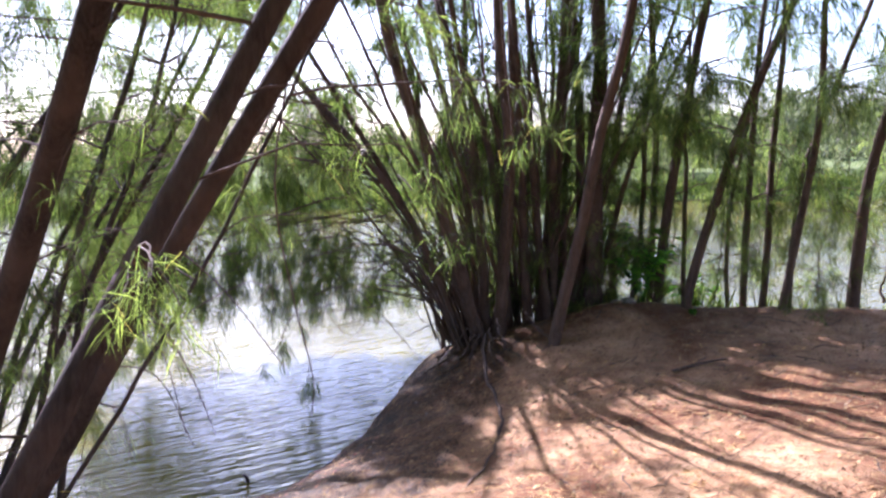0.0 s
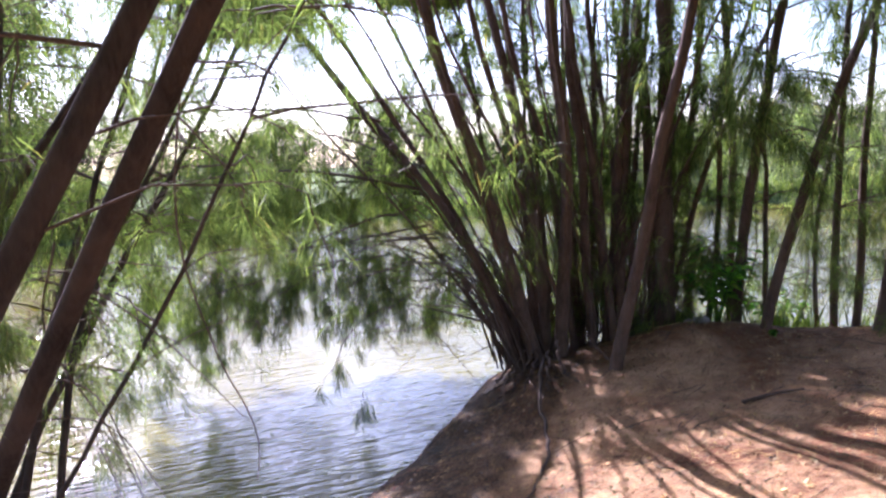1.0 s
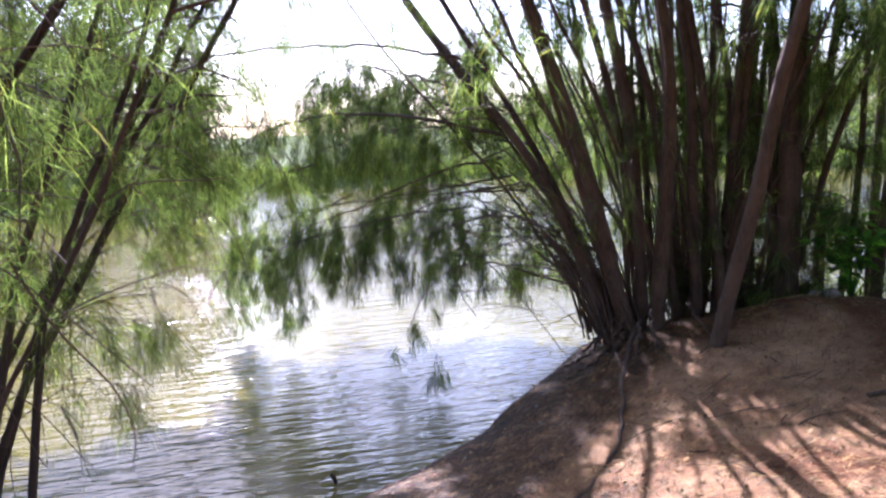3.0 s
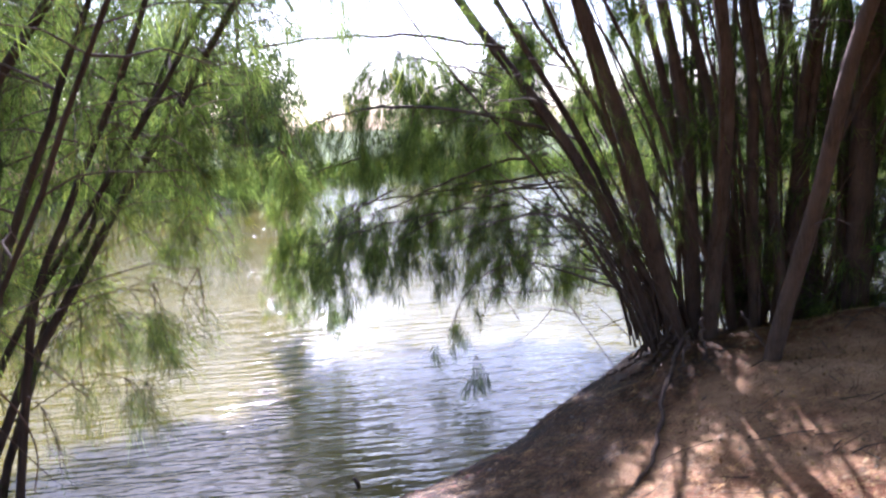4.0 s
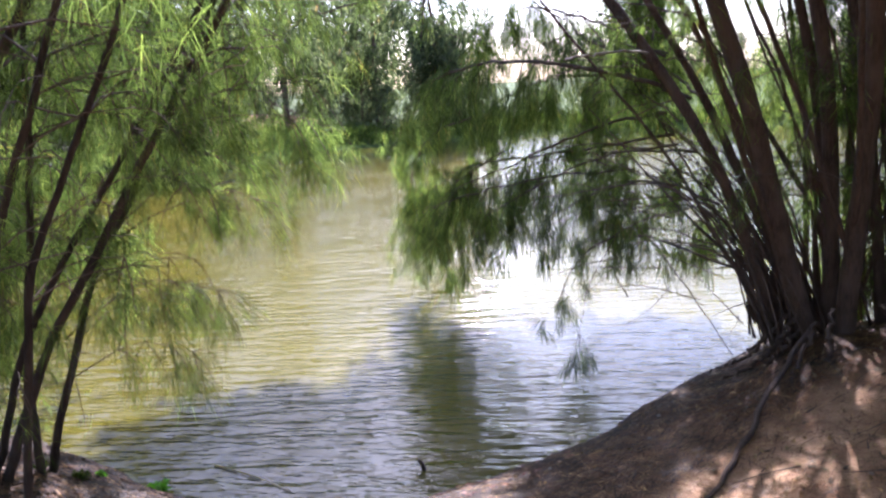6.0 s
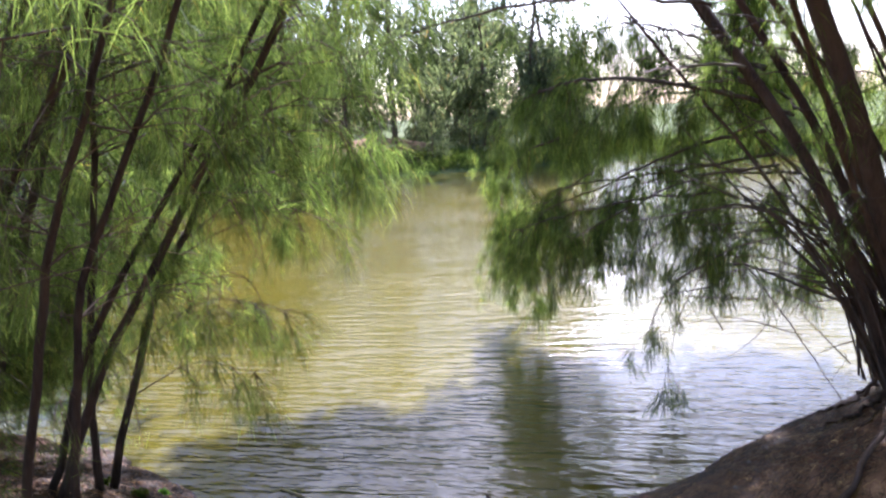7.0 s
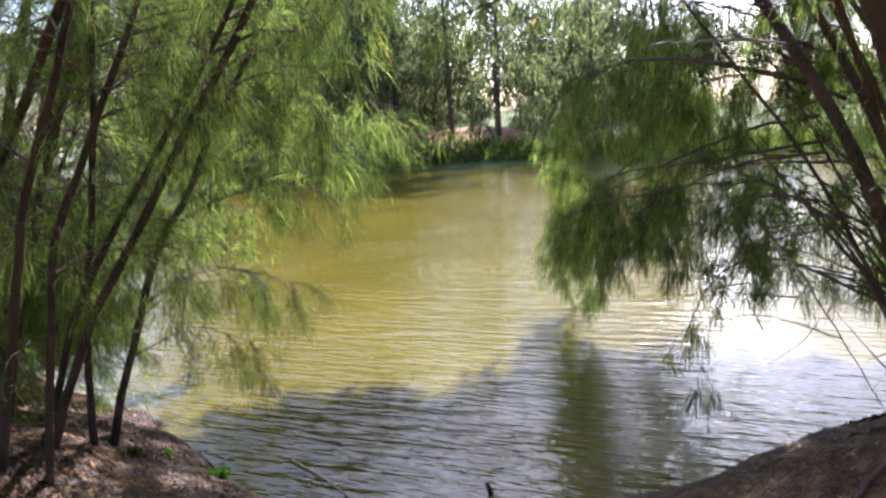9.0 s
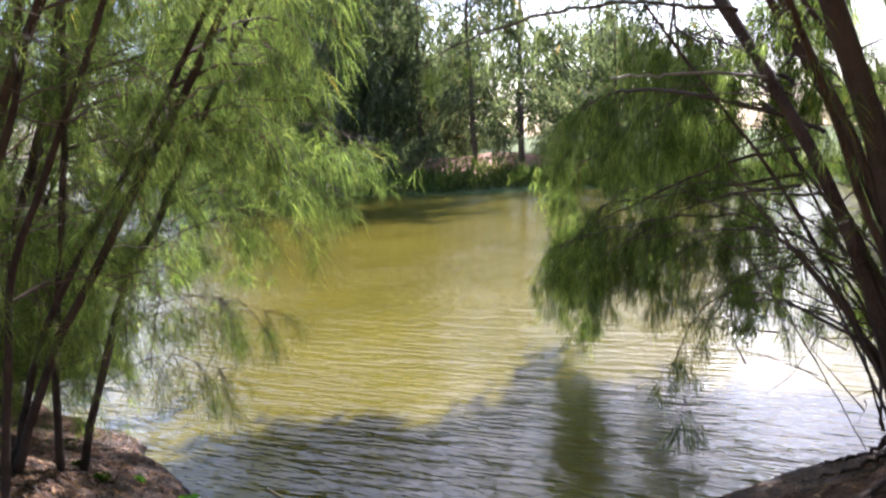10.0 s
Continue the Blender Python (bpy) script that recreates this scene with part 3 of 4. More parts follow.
    for i in range(190):
        a = limb[rng.integers(8, 36) if i < 130 else rng.integers(10, 16)]
        e = np.array([rng.normal() * 0.8 - 4.75, a[1] + rng.uniform(-1.8, 1.0), rng.uniform(5.5, 6.3)])
        if i >= 150:
            a = limb[rng.integers(22, 31)]
            e = np.array([rng.normal() * 0.5 - 4.7, a[1] + rng.uniform(-0.8, 0.6), rng.uniform(5.5, 6.3)])
        elif i >= 130:
            e = np.array([rng.normal() * 0.4 - 5.4, rng.normal() * 0.4 + 9.6, rng.uniform(5.4, 6.0)])
        branch(twigs, foliage, [a, (a + e) / 2 + np.array([0, 0, 0.2]), e], 0.012, leafy=1.0, every=0.13, hang=(0.3, 0.5), start=0.1, count=6, needle=0.28, width=0.021, step=0.11, spread=0.9)
    for i in range(26):
        a = np.array([rng.uniform(0.6, 2.0), rng.uniform(8.6, 9.4), 0])
        a[2] = rng.uniform(0.5, 2.4) if a[0] < 1.5 else rng.uniform(0.5, 1.2)
        h = np.array([rng.uniform(-1, -0.2), rng.uniform(-0.5, 0.5), rng.uniform(-0.5, 0.5)]) * rng.uniform(0.4, 1.2)
        tube(twigs.pair()[0], curve_points([a, a + h * 0.5 + rng.normal(size=3) * 0.05, a + h + np.array([0, 0, -0.1])], 10), rng.uniform(0.003, 0.007), 0.0015, 4)
    branch(twigs, foliage, [(0.6, 9.1, 1.2), (1.2, 9.1, 0.7), (1.72, 9.14, 0.05)], 0.008, leafy=0.0)


clump = tree("casuarina_clump", "large casuarina clump with fanned brown stems at the water's edge", CLUMP + forks(), clump_grow, extra=hanging_boughs)

dry_twig([(1.1, 8.95, 2.32), (1.54, 8.08, 2.33), (1.66, 7.75, 2.31), (1.78, 7.42, 2.29)], 0.010, "long pale sunlit dead twig", clump)

LEANER = [((3.03, 8.72, 0.6), (3.36, 8.72, 1.9), (3.66, 8.78, 3.1), 8.0, 0.058)]
tree("casuarina_tree", "leaning casuarina stem with reddish sunlit bark beside the clump", LEANER, clump_grow)
DARK = [((3.26, 9.97, 0.6), (3.27, 9.98, 1.99), (3.29, 10.0, 3.14), 8.0, 0.10), ((3.1, 10.1, 0.6), (3.08, 10.15, 1.97), (3.05, 10.2, 3.22), 7.0, 0.06),
        ((3.18, 10.07, 0.6), (3.54, 10.29, 2.12), (3.97, 10.56, 3.07), 6.0, 0.035), ((3.05, 10.03, 0.6), (3.38, 10.23, 1.94), (3.77, 10.48, 2.86), 6.0, 0.03)]



def dark_grow(twigs, foliage, path, radius):
    side_branches(twigs, foliage, path, 0.010, 16 if radius > 0.1 else 3, 0.7, 2.6, (0.2, 0.5), leafy=1.0, every=0.1, hang=(0.3, 0.6), count=9, width=0.005)
    side_branches(twigs, foliage, path, 0.015, 4, 2.6, 7.5, (0.6, 1.5), leafy=0.9, hang=(0.4, 0.9), count=9, step=0.1, width=0.006, needle=0.24)


tree("casuarina_tree", "shaded dark casuarina trunks thick with low needle growth", DARK, dark_grow)


THICKET = [[((2.9 + 0.23 * i, 10.25 + 0.2 * (i % 3), 0.6), (2.92 + 0.24 * i + 0.1 * (i % 2), 10.3 + 0.2 * (i % 3), 1.9), (3.0 + 0.27 * i, 10.4 + 0.2 * (i % 2), 3.2), 6.0, 0.035 + 0.01 * (i % 3))] for i in range(4)]
THICKET += [[((2.05, 10.05, 0.5), (2.0, 10.1, 1.7), (1.9, 10.2, 3.0), 5.5, 0.04)], [((2.45, 10.35, 0.5), (2.45, 10.4, 1.8), (2.5, 10.5, 3.1), 5.5, 0.04)],
            [((1.5, 10.2, 0.2), (1.4, 10.3, 1.6), (1.2, 10.4, 2.9), 4.6, 0.035)], [((1.7, 10.7, 0.2), (1.6, 10.75, 1.6), (1.5, 10.8, 3.0), 4.8, 0.035)],
            [((1.85, 10.35, 0.4), (1.82, 10.4, 1.7), (1.75, 10.5, 3.0), 5.0, 0.035)], [((2.25, 10.15, 0.5), (2.22, 10.2, 1.7), (2.2, 10.3, 3.0), 5.0, 0.04)],
            [((2.7, 10.25, 0.5), (2.72, 10.3, 1.7), (2.75, 10.4, 3.0), 5.0, 0.04)], [((2.2, 10.6, 0.4), (2.2, 10.65, 1.7), (2.15, 10.7, 3.0), 5.0, 0.045)], [((2.8, 10.65, 0.4), (2.8, 10.65, 1.7), (2.85, 10.7, 3.0), 5.0, 0.045)]]


def shade_crown(twigs, foliage):
    """Unseen high limb behind the clump, its dense needle spray added to shade the bank."""
    shade_arm = curve_points([(1.25, 10.4, 2.8), (0.9, 10.8, 3.9), (0.5, 11.2, 4.5), (0.2, 11.7, 4.7)], 16)
    tube(twigs.pair()[0], shade_arm, 0.028, 0.008, 6)
    for i in range(46):
        a = shade_arm[rng.integers(9, 16)]
        e = a + np.array([rng.normal() * 0.55, rng.normal() * 0.5, rng.uniform(0, 0.4)])
        branch(twigs, foliage, [a, (a + e) / 2 + np.array([0, 0, 0.1]), e], 0.008, leafy=1.0, every=0.09, hang=(0.2, 0.35), start=0.1, count=6, needle=0.2, width=0.013, step=0.08, spread=0.8)


def thicket_grow(twigs, foliage, path, radius):
    side_branches(twigs, foliage, path, 0.009, 13, 0.6, 2.7, (0.2, 0.55), leafy=1.0, every=0.08, hang=(0.2, 0.5), count=9, width=0.005, needle=0.15, spread=0.7)
    side_branches(twigs, foliage, path, 0.012, 5, 2.6, 4.6, (0.4, 0.9), leafy=1.0, every=0.13, hang=(0.3, 0.7), count=9, step=0.1, width=0.007, needle=0.2)


for row in THICKET:
    tree("casuarina_sapling", "dark bushy casuarina sapling in the shade behind the clump", row, thicket_grow, extra=shade_crown if row[0][0][0] == 1.5 else None, group="saplings behind the clump")


def right_grow(twigs, foliage, path, radius):
    side_branches(twigs, foliage, path, 0.006, 3, 0.9, 1.8, (0.25, 0.6), leafy=0.8, every=0.12, hang=(0.15, 0.4), count=7, needle=0.13, width=0.004, spread=0.8, bunch=0.3)
    side_branches(twigs, foliage, path, 0.009, 4, 1.5, 3.0, (0.4, 1.0), leafy=0.9, every=0.12, hang=(0.3, 0.7), count=9, width=0.005)
    side_branches(twigs, foliage, path, 0.012, 4, 2.8, 6.0, (0.5, 1.2), leafy=0.9, every=0.15, hang=(0.4, 0.9), count=9, step=0.1, width=0.006, needle=0.24)


RIGHT = [
    [((3.78, 10.55, 0.7), (3.81, 10.56, 2.35), (3.80, 10.56, 3.82), 7.0, 0.048)],
    [((3.90, 10.06, 0.7), (4.11, 10.12, 2.46), (4.33, 10.19, 3.72), 7.0, 0.06), ((4.14, 10.2, 0.7), (4.14, 10.2, 1.78), (4.16, 10.2, 2.35), 4.0, 0.035)],
    [((4.18, 9.65, 0.7), (4.60, 9.78, 2.28), (5.08, 9.94, 3.62), 7.0, 0.055)],
    [((4.70, 10.19, 0.7), (4.78, 10.22, 2.05), (4.84, 10.23, 3.15), 6.0, 0.042), ((4.89, 10.22, 0.7), (4.94, 10.23, 1.88), (5.05, 10.27, 3.14), 6.0, 0.042), ((4.55, 10.4, 0.7), (4.65, 10.5, 1.81), (4.85, 10.6, 3.0), 5.0, 0.028)],
    [((5.02, 9.71, 0.7), (5.29, 9.80, 2.31), (5.38, 9.83, 3.57), 6.5, 0.042), ((5.18, 10.27, 0.7), (5.31, 10.31, 2.03), (5.74, 10.44, 3.33), 6.0, 0.036)],
    [((5.69, 10.05, 0.7), (5.78, 10.09, 1.61), (5.92, 10.12, 2.29), 6.5, 0.065)],
    [((6.6, 10.1, 0.7), (6.8, 10.2, 2.0), (7.0, 10.3, 3.3), 6.5, 0.05)],
]
for row in RIGHT:
    tree("casuarina_tree", "slender brown casuarina on the edge of the sandy bank", row, right_grow, group="casuarinas along the bank")

# trunks close to the path, leaning over it
NEAR_TRUNKS = [((1.7, 3.68, 0.6), (2.54, 3.61, 1.7), (3.55, 3.56, 3.0), 5.5, 0.046), ((2.32, 2.68, 0.6), (2.85, 3.08, 1.75), (3.42, 3.52, 3.0), 5.5, 0.046),
               ((1.6, 3.9, 0.6), (2.1, 4.15, 1.3), (2.75, 4.5, 2.5), 4.0, 0.014)]



def near_grow(twigs, foliage, path, radius):
    side_branches(twigs, foliage, path, 0.004, 6, 0.9, 2.5, (0.3, 0.8), towards=(-0.5, 0.4), leafy=0.8, every=0.16, hang=(0.15, 0.4), count=8, width=0.002, needle=0.085, spread=0.9, bunch=0.3, step=0.05)
    side_branches(twigs, foliage, path, 0.006, 12, 2.3, 4.6, (0.4, 1.0), towards=(-0.6, 0.6), rise=0.1, leafy=0.8, every=0.12, hang=(0.15, 0.4), count=8, needle=0.085, width=0.0022, spread=0.9, bunch=0.3, step=0.05)


def bare_whips(twigs, foliage):
    """Long thin leafless twigs that arch down from the leaning trunks."""
    rows = [[(3.25, 3.62, 2.75), (3.1, 3.68, 2.25), (3.06, 3.83, 1.87), (3.01, 4.01, 1.63), (3.0, 4.06, 1.5), (2.99, 4.05, 1.40)],
            [(2.75, 3.6, 2.2), (2.68, 3.6, 1.95), (2.72, 3.75, 1.62), (2.76, 3.81, 1.40)],
            [(2.6, 3.75, 2.1), (2.7, 4.0, 1.85), (2.75, 4.3, 1.5)], [(2.4, 3.72, 1.8), (2.45, 3.95, 1.65), (2.4, 4.15, 1.25)], [(2.2, 3.75, 1.6), (2.3, 4.1, 1.5), (2.25, 4.4, 1.1)]]
    for row in rows:
        tube(twigs.pair()[0], curve_points(row, 20), 0.0035, 0.0016, 5)


tree("casuarina_tree", "dark casuarina trunks leaning steeply over the path by the water", NEAR_TRUNKS, near_grow, extra=bare_whips, wobble=0.3, bark=SHADED_BARK)
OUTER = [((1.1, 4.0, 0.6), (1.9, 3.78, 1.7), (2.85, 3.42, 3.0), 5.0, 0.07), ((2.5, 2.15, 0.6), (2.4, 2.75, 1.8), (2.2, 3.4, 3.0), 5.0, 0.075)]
tree("casuarina_tree", "thick dark casuarina trunks leaning over the bank", OUTER, near_grow, wobble=0.3, bark=SHADED_BARK)


def left_grow(twigs, foliage, path, radius):
    fine = dict(needle=0.14, width=0.0026, spread=0.6, step=0.06, bunch=0.17)
    side_branches(twigs, foliage, path, 0.0035, 8, 0.7, 3.0, (0.25, 0.7), leafy=0.5, rise=0.6, every=0.09, hang=(0.12, 0.35), count=3, needle=0.06, width=0.002)
    side_branches(twigs, foliage, path, 0.005, 1, 1.3, 2.0, (0.3, 0.9), towards=(-0.3, 0.9), rise=0.3, leafy=0.9, every=0.11, hang=(0.15, 0.4), count=9, **fine)
    side_branches(twigs, foliage, path, 0.006, 4, 1.35, 2.5, (0.3, 0.8), towards=(-0.8, 0.5), leafy=0.95, every=0.10, hang=(0.15, 0.45), count=8, **fine)
    side_branches(twigs, foliage, path, 0.008, 6, 2.3, 4.6, (0.5, 1.2), towards=(-0.7, 0.8), leafy=0.9, every=0.10, hang=(0.2, 0.5), count=7, **fine)


def low_sprays(twigs, foliage):
    """Low sprays that reach from the saplings out over the water."""
    kw = dict(leafy=1.0, start=0.25, sag=0.5, count=6, needle=0.15, width=0.0024, spread=0.5, step=0.06, bunch=0.3)
    for c in ([(0.5, 5.0, 1.0), (0.6, 5.4, 1.25), (0.72, 5.75, 1.15)], [(0.48, 4.95, 0.75), (0.6, 5.3, 0.92), (0.66, 5.6, 0.82)], [(0.6, 5.3, 1.5), (0.75, 5.75, 1.7), (0.8, 6.1, 1.6)],
              [(0.62, 5.35, 1.6), (0.5, 5.9, 1.9), (0.45, 6.3, 1.8)], [(0.5, 5.05, 1.05), (0.35, 5.5, 1.2), (0.3, 5.9, 1.05)], [(0.66, 5.5, 1.8), (0.55, 6.1, 2.15), (0.45, 6.6, 2.0)]):
        branch(twigs, foliage, c, 0.005, every=0.045, hang=(0.12, 0.35), **kw)


LEFT = [
    [((0.86, 4.60, 0.5), (1.0, 4.92, 1.25), (1.42, 5.7, 2.6), 5.0, 0.028), ((0.80, 4.55, 0.5), (0.95, 4.85, 1.3), (1.3, 5.5, 2.4), 4.5, 0.022), ((0.45, 4.85, 0.45), (0.57, 5.2, 1.2), (0.72, 5.6, 1.95), 3.6, 0.026)],
    [((0.67, 4.75, 0.45), (0.70, 4.83, 1.29), (0.76, 4.97, 2.45), 4.5, 0.024), ((1.30, 4.61, 0.5), (1.38, 4.76, 1.49), (1.55, 5.16, 2.49), 4.5, 0.022)],
    [((0.2, 3.75, 0.5), (0.75, 4.38, 1.6), (1.3, 5.0, 2.7), 5.0, 0.034), ((1.2, 4.4, 0.5), (1.35, 4.6, 1.6), (1.5, 4.9, 2.43), 4.5, 0.024)],
    [((0.0, 4.27, 0.5), (0.09, 4.52, 1.32), (0.18, 4.73, 1.93), 5.0, 0.036), ((-0.8, 4.12, 0.5), (-0.73, 4.30, 1.76), (-0.64, 4.56, 2.79), 5.5, 0.045)],
]
saplings = [tree("casuarina_sapling", "thin leaning casuarina stems with green needles by the water", row, left_grow, extra=low_sprays if row is LEFT[0] else None, group="casuarinas on the near bank", wobble=0.5, bark=SHADED_BARK) for row in LEFT]


def bank_grow(twigs, foliage, path, radius):
    side_branches(twigs, foliage, path, 0.012, 15, 0.8, 3.6, (0.9, 2.1), towards=(0.1, 0.8), leafy=1.0, every=0.11, hang=(0.3, 0.8), count=8, step=0.1, needle=0.14, width=0.0055, spread=0.9, bunch=0.28)
    side_branches(twigs, foliage, path, 0.016, 9, 3.5, 7.0, (0.9, 2.1), towards=(0.15, 0.8), leafy=0.9, every=0.12, hang=(0.3, 0.8), count=8, step=0.12, needle=0.2, width=0.0055, spread=0.7)


dry_twig([(0.53, 5.12, 1.32), (0.56, 5.32, 1.29), (0.60, 5.29, 1.1), (0.65, 5.25, 0.87)], 0.007, "short dead twig hanging straight down", saplings[0])
dry_twig([(0.92, 5.03, 1.55), (0.90, 5.18, 1.57), (0.88, 5.33, 1.53)], 0.006, "bare pale side twig", saplings[0])
dry_twig([(1.31, 5.46, 2.22), (1.38, 5.6, 2.30), (1.44, 5.77, 2.35)], 0.007, "bare pale side twig", saplings[0])

LOW_BANK = [
    [((-0.7, 3.9, 0.4), (-0.75, 4.3, 1.4), (-0.7, 4.8, 2.6), 5.0, 0.05)],
    [((-1.7, 3.8, 0.4), (-1.7, 4.3, 1.6), (-1.5, 4.9, 2.8), 5.5, 0.06)],
    [((-0.1, 3.3, 0.4), (0.0, 3.7, 1.4), (0.2, 4.2, 2.6), 5.0, 0.05)],
]


def low_bank_grow(twigs, foliage, path, radius):
    side_branches(twigs, foliage, path, 0.008, 13, 0.95, 3.1, (0.7, 1.9), towards=(0.2, 1.0), leafy=1.0, every=0.10, hang=(0.2, 0.55), count=6, step=0.08, needle=0.15, width=0.0034, spread=0.6, bunch=0.28)
    side_branches(twigs, foliage, path, 0.012, 3, 2.6, 5.0, (0.6, 1.4), towards=(0, 0.4), leafy=0.95, every=0.12, hang=(0.25, 0.6), count=8, step=0.1, needle=0.15, width=0.0034, spread=0.6, bunch=0.28)


for row in LOW_BANK:
    tree("casuarina_sapling", "bushy casuarina with low green foliage overhanging the bank", row, low_bank_grow, group="casuarinas on the near bank", bark=SHADED_BARK)

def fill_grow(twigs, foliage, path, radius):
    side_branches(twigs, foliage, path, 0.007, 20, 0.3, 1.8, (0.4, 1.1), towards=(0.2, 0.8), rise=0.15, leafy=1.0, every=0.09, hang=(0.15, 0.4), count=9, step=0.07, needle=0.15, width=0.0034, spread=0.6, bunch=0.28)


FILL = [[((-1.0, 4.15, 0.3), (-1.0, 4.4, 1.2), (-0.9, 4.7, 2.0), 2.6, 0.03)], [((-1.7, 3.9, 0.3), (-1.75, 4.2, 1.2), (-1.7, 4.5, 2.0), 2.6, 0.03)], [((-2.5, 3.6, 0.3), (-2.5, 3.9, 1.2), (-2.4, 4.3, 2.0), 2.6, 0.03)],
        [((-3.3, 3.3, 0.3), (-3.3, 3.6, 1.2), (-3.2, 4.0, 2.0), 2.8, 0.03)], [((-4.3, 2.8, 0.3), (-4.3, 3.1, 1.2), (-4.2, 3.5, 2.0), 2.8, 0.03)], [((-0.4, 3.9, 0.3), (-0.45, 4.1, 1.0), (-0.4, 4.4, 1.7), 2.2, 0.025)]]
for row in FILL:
    tree("casuarina_shrub", "low shrubby casuarina with green needles at the water's edge", row, fill_grow, group="casuarinas on the near bank", bark=SHADED_BARK)

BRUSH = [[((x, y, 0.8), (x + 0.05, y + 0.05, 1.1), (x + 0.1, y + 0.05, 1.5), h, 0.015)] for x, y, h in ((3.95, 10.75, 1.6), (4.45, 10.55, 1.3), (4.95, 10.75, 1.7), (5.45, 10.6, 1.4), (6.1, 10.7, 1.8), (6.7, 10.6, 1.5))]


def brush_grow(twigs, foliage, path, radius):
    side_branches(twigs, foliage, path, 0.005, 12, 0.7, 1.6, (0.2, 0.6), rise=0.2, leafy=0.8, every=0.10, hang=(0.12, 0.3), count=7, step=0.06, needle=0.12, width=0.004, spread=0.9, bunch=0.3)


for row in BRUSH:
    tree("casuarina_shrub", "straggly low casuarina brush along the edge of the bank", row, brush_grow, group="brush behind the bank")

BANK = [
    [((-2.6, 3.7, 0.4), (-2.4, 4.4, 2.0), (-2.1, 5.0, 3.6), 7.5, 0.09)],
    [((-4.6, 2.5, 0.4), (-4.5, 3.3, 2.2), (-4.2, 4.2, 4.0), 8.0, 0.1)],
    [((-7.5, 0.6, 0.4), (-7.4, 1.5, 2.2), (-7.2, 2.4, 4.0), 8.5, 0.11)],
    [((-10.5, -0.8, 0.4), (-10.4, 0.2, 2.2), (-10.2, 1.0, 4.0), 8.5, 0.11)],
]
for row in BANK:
    tree("casuarina_tree", "bushy casuarina leaning out over the pond with dense drooping foliage", row, bank_grow, group="casuarinas on the near bank", bark=SHADED_BARK)


# ---- far shore ----
def far_tree(height, spread, seed, label, mat, low=0.15, fat=0.06):
    """A casuarina seen over the water: trunk, limbs and a crown of drooping sprays."""
    global rng
    rng = np.random.default_rng(seed)
    ob = thing("far_casuarina", (0, 0, 0), label, "tree", "trees on the far shore")
    g = Geo()
    path = curve_points([(0, 0, -0.4), (rng.normal() * 0.1, rng.normal() * 0.1, height * 0.35), (rng.normal() * 0.3, rng.normal() * 0.3, height * 0.7), (rng.normal() * 0.4, rng.normal() * 0.4, height)], 18)
    tube(g, path, 0.012 * height, 0.015, 7, 0.03)
    part("trunk", g, BARK, ob)
    tw, fo = Geo(), Geo()
    for i in range(int(22 + height * 2.3)):
        u = rng.uniform(low, 1.0)
        p = path[min(17, int(u * 18))]
        a = rng.uniform(0, 6.283)
        ln = spread * (0.35 + 0.75 * math.sin(math.pi * min(1, (u - low) / (1 - low) * 0.8 + 0.15))) * rng.uniform(0.6, 1.1)
        h = np.array([math.cos(a), math.sin(a), 0.0])
        pts = curve_points([p, p + h * ln * 0.5 + np.array([0, 0, 0.3 * ln]), p + h * ln + np.array([0, 0, 0.15 * ln])], 5)
        tube(tw, pts, 0.03, 0.008, 3)
        at = np.repeat(pts[1:], 3, axis=0) + rng.normal(size=(12, 3)) * np.array([0.25, 0.25, 0.3])
        tufts(fo, at, np.repeat(h[None], 12, 0) * 0.5 + np.array([0, 0, -0.6]), 5, 0.5, fat * 1.2, 0.6, 0.4, 0.14)
    wood = part("branchwork", tw, TWIG, ob, kind="stuff")
    part("foliage", fo, mat, wood, "hanging green needle foliage", "stuff", False)
    return ob


def scatter_far(models, spots, r):
    first = set()
    for x, y, s in spots:
        i = int(r.integers(len(models)))
        m = pose(x, y, ground_at(x, y) - 0.05, 0, 0, r.uniform(0, 360)) @ Matrix.Diagonal((s, s, s * r.uniform(0.9, 1.15), 1))
        if i not in first:
            first.add(i)
            models[i].matrix_basis = m
        else:
            c = copy_thing(models[i], Matrix())
            c.matrix_basis = m


def along(line, lo, hi, step, back, r):
    """Places behind the far shore line, between two headings seen from the bank (degrees to the left)."""
    out = []
    for (ax, ay), (bx, by) in zip(line, line[1:]):
        ln = math.hypot(bx - ax, by - ay)
        for k in range(int(ln / step)):
            u = (k + r.uniform(0, 1)) * step / ln
            x, y = ax + (bx - ax) * u, ay + (by - ay) * u
            n = (-(by - ay) / ln, (bx - ax) / ln)
            d = r.uniform(*back)
            x, y = x + n[0] * d, y + n[1] * d
            deg = math.degrees(math.atan2(-(x - 4), y - 3))
            if lo < deg < hi:
                out.append((x, y))
    return out


r = np.random.default_rng(21)
tall = [far_tree(11, 2.6, 31 + i, "tall casuarina with airy drooping grey-green foliage on the far shore", NEEDLE_HAZED) for i in range(3)]
low_trees = [far_tree(5.0, 2.3, 51 + i, "low bushy green tree on the far bank of the pond", NEEDLE_HAZED, 0.02) for i in range(3)]
spots = [(x, y, r.uniform(0.8, 1.25)) for x, y in along(FAR_SHORE, 52, 112, 1.9, (2.5, 6.0), r) + along(FAR_SHORE, 52, 112, 3.0, (6, 17), r)]
scatter_far(tall, spots, r)
spots = [(x, y, r.uniform(0.45, 0.75)) for x, y in along(FAR_SHORE, -32, 54, 2.4, (0.8, 3.0), r) + along(FAR_SHORE, -32, 54, 4.2, (4, 12), r)]
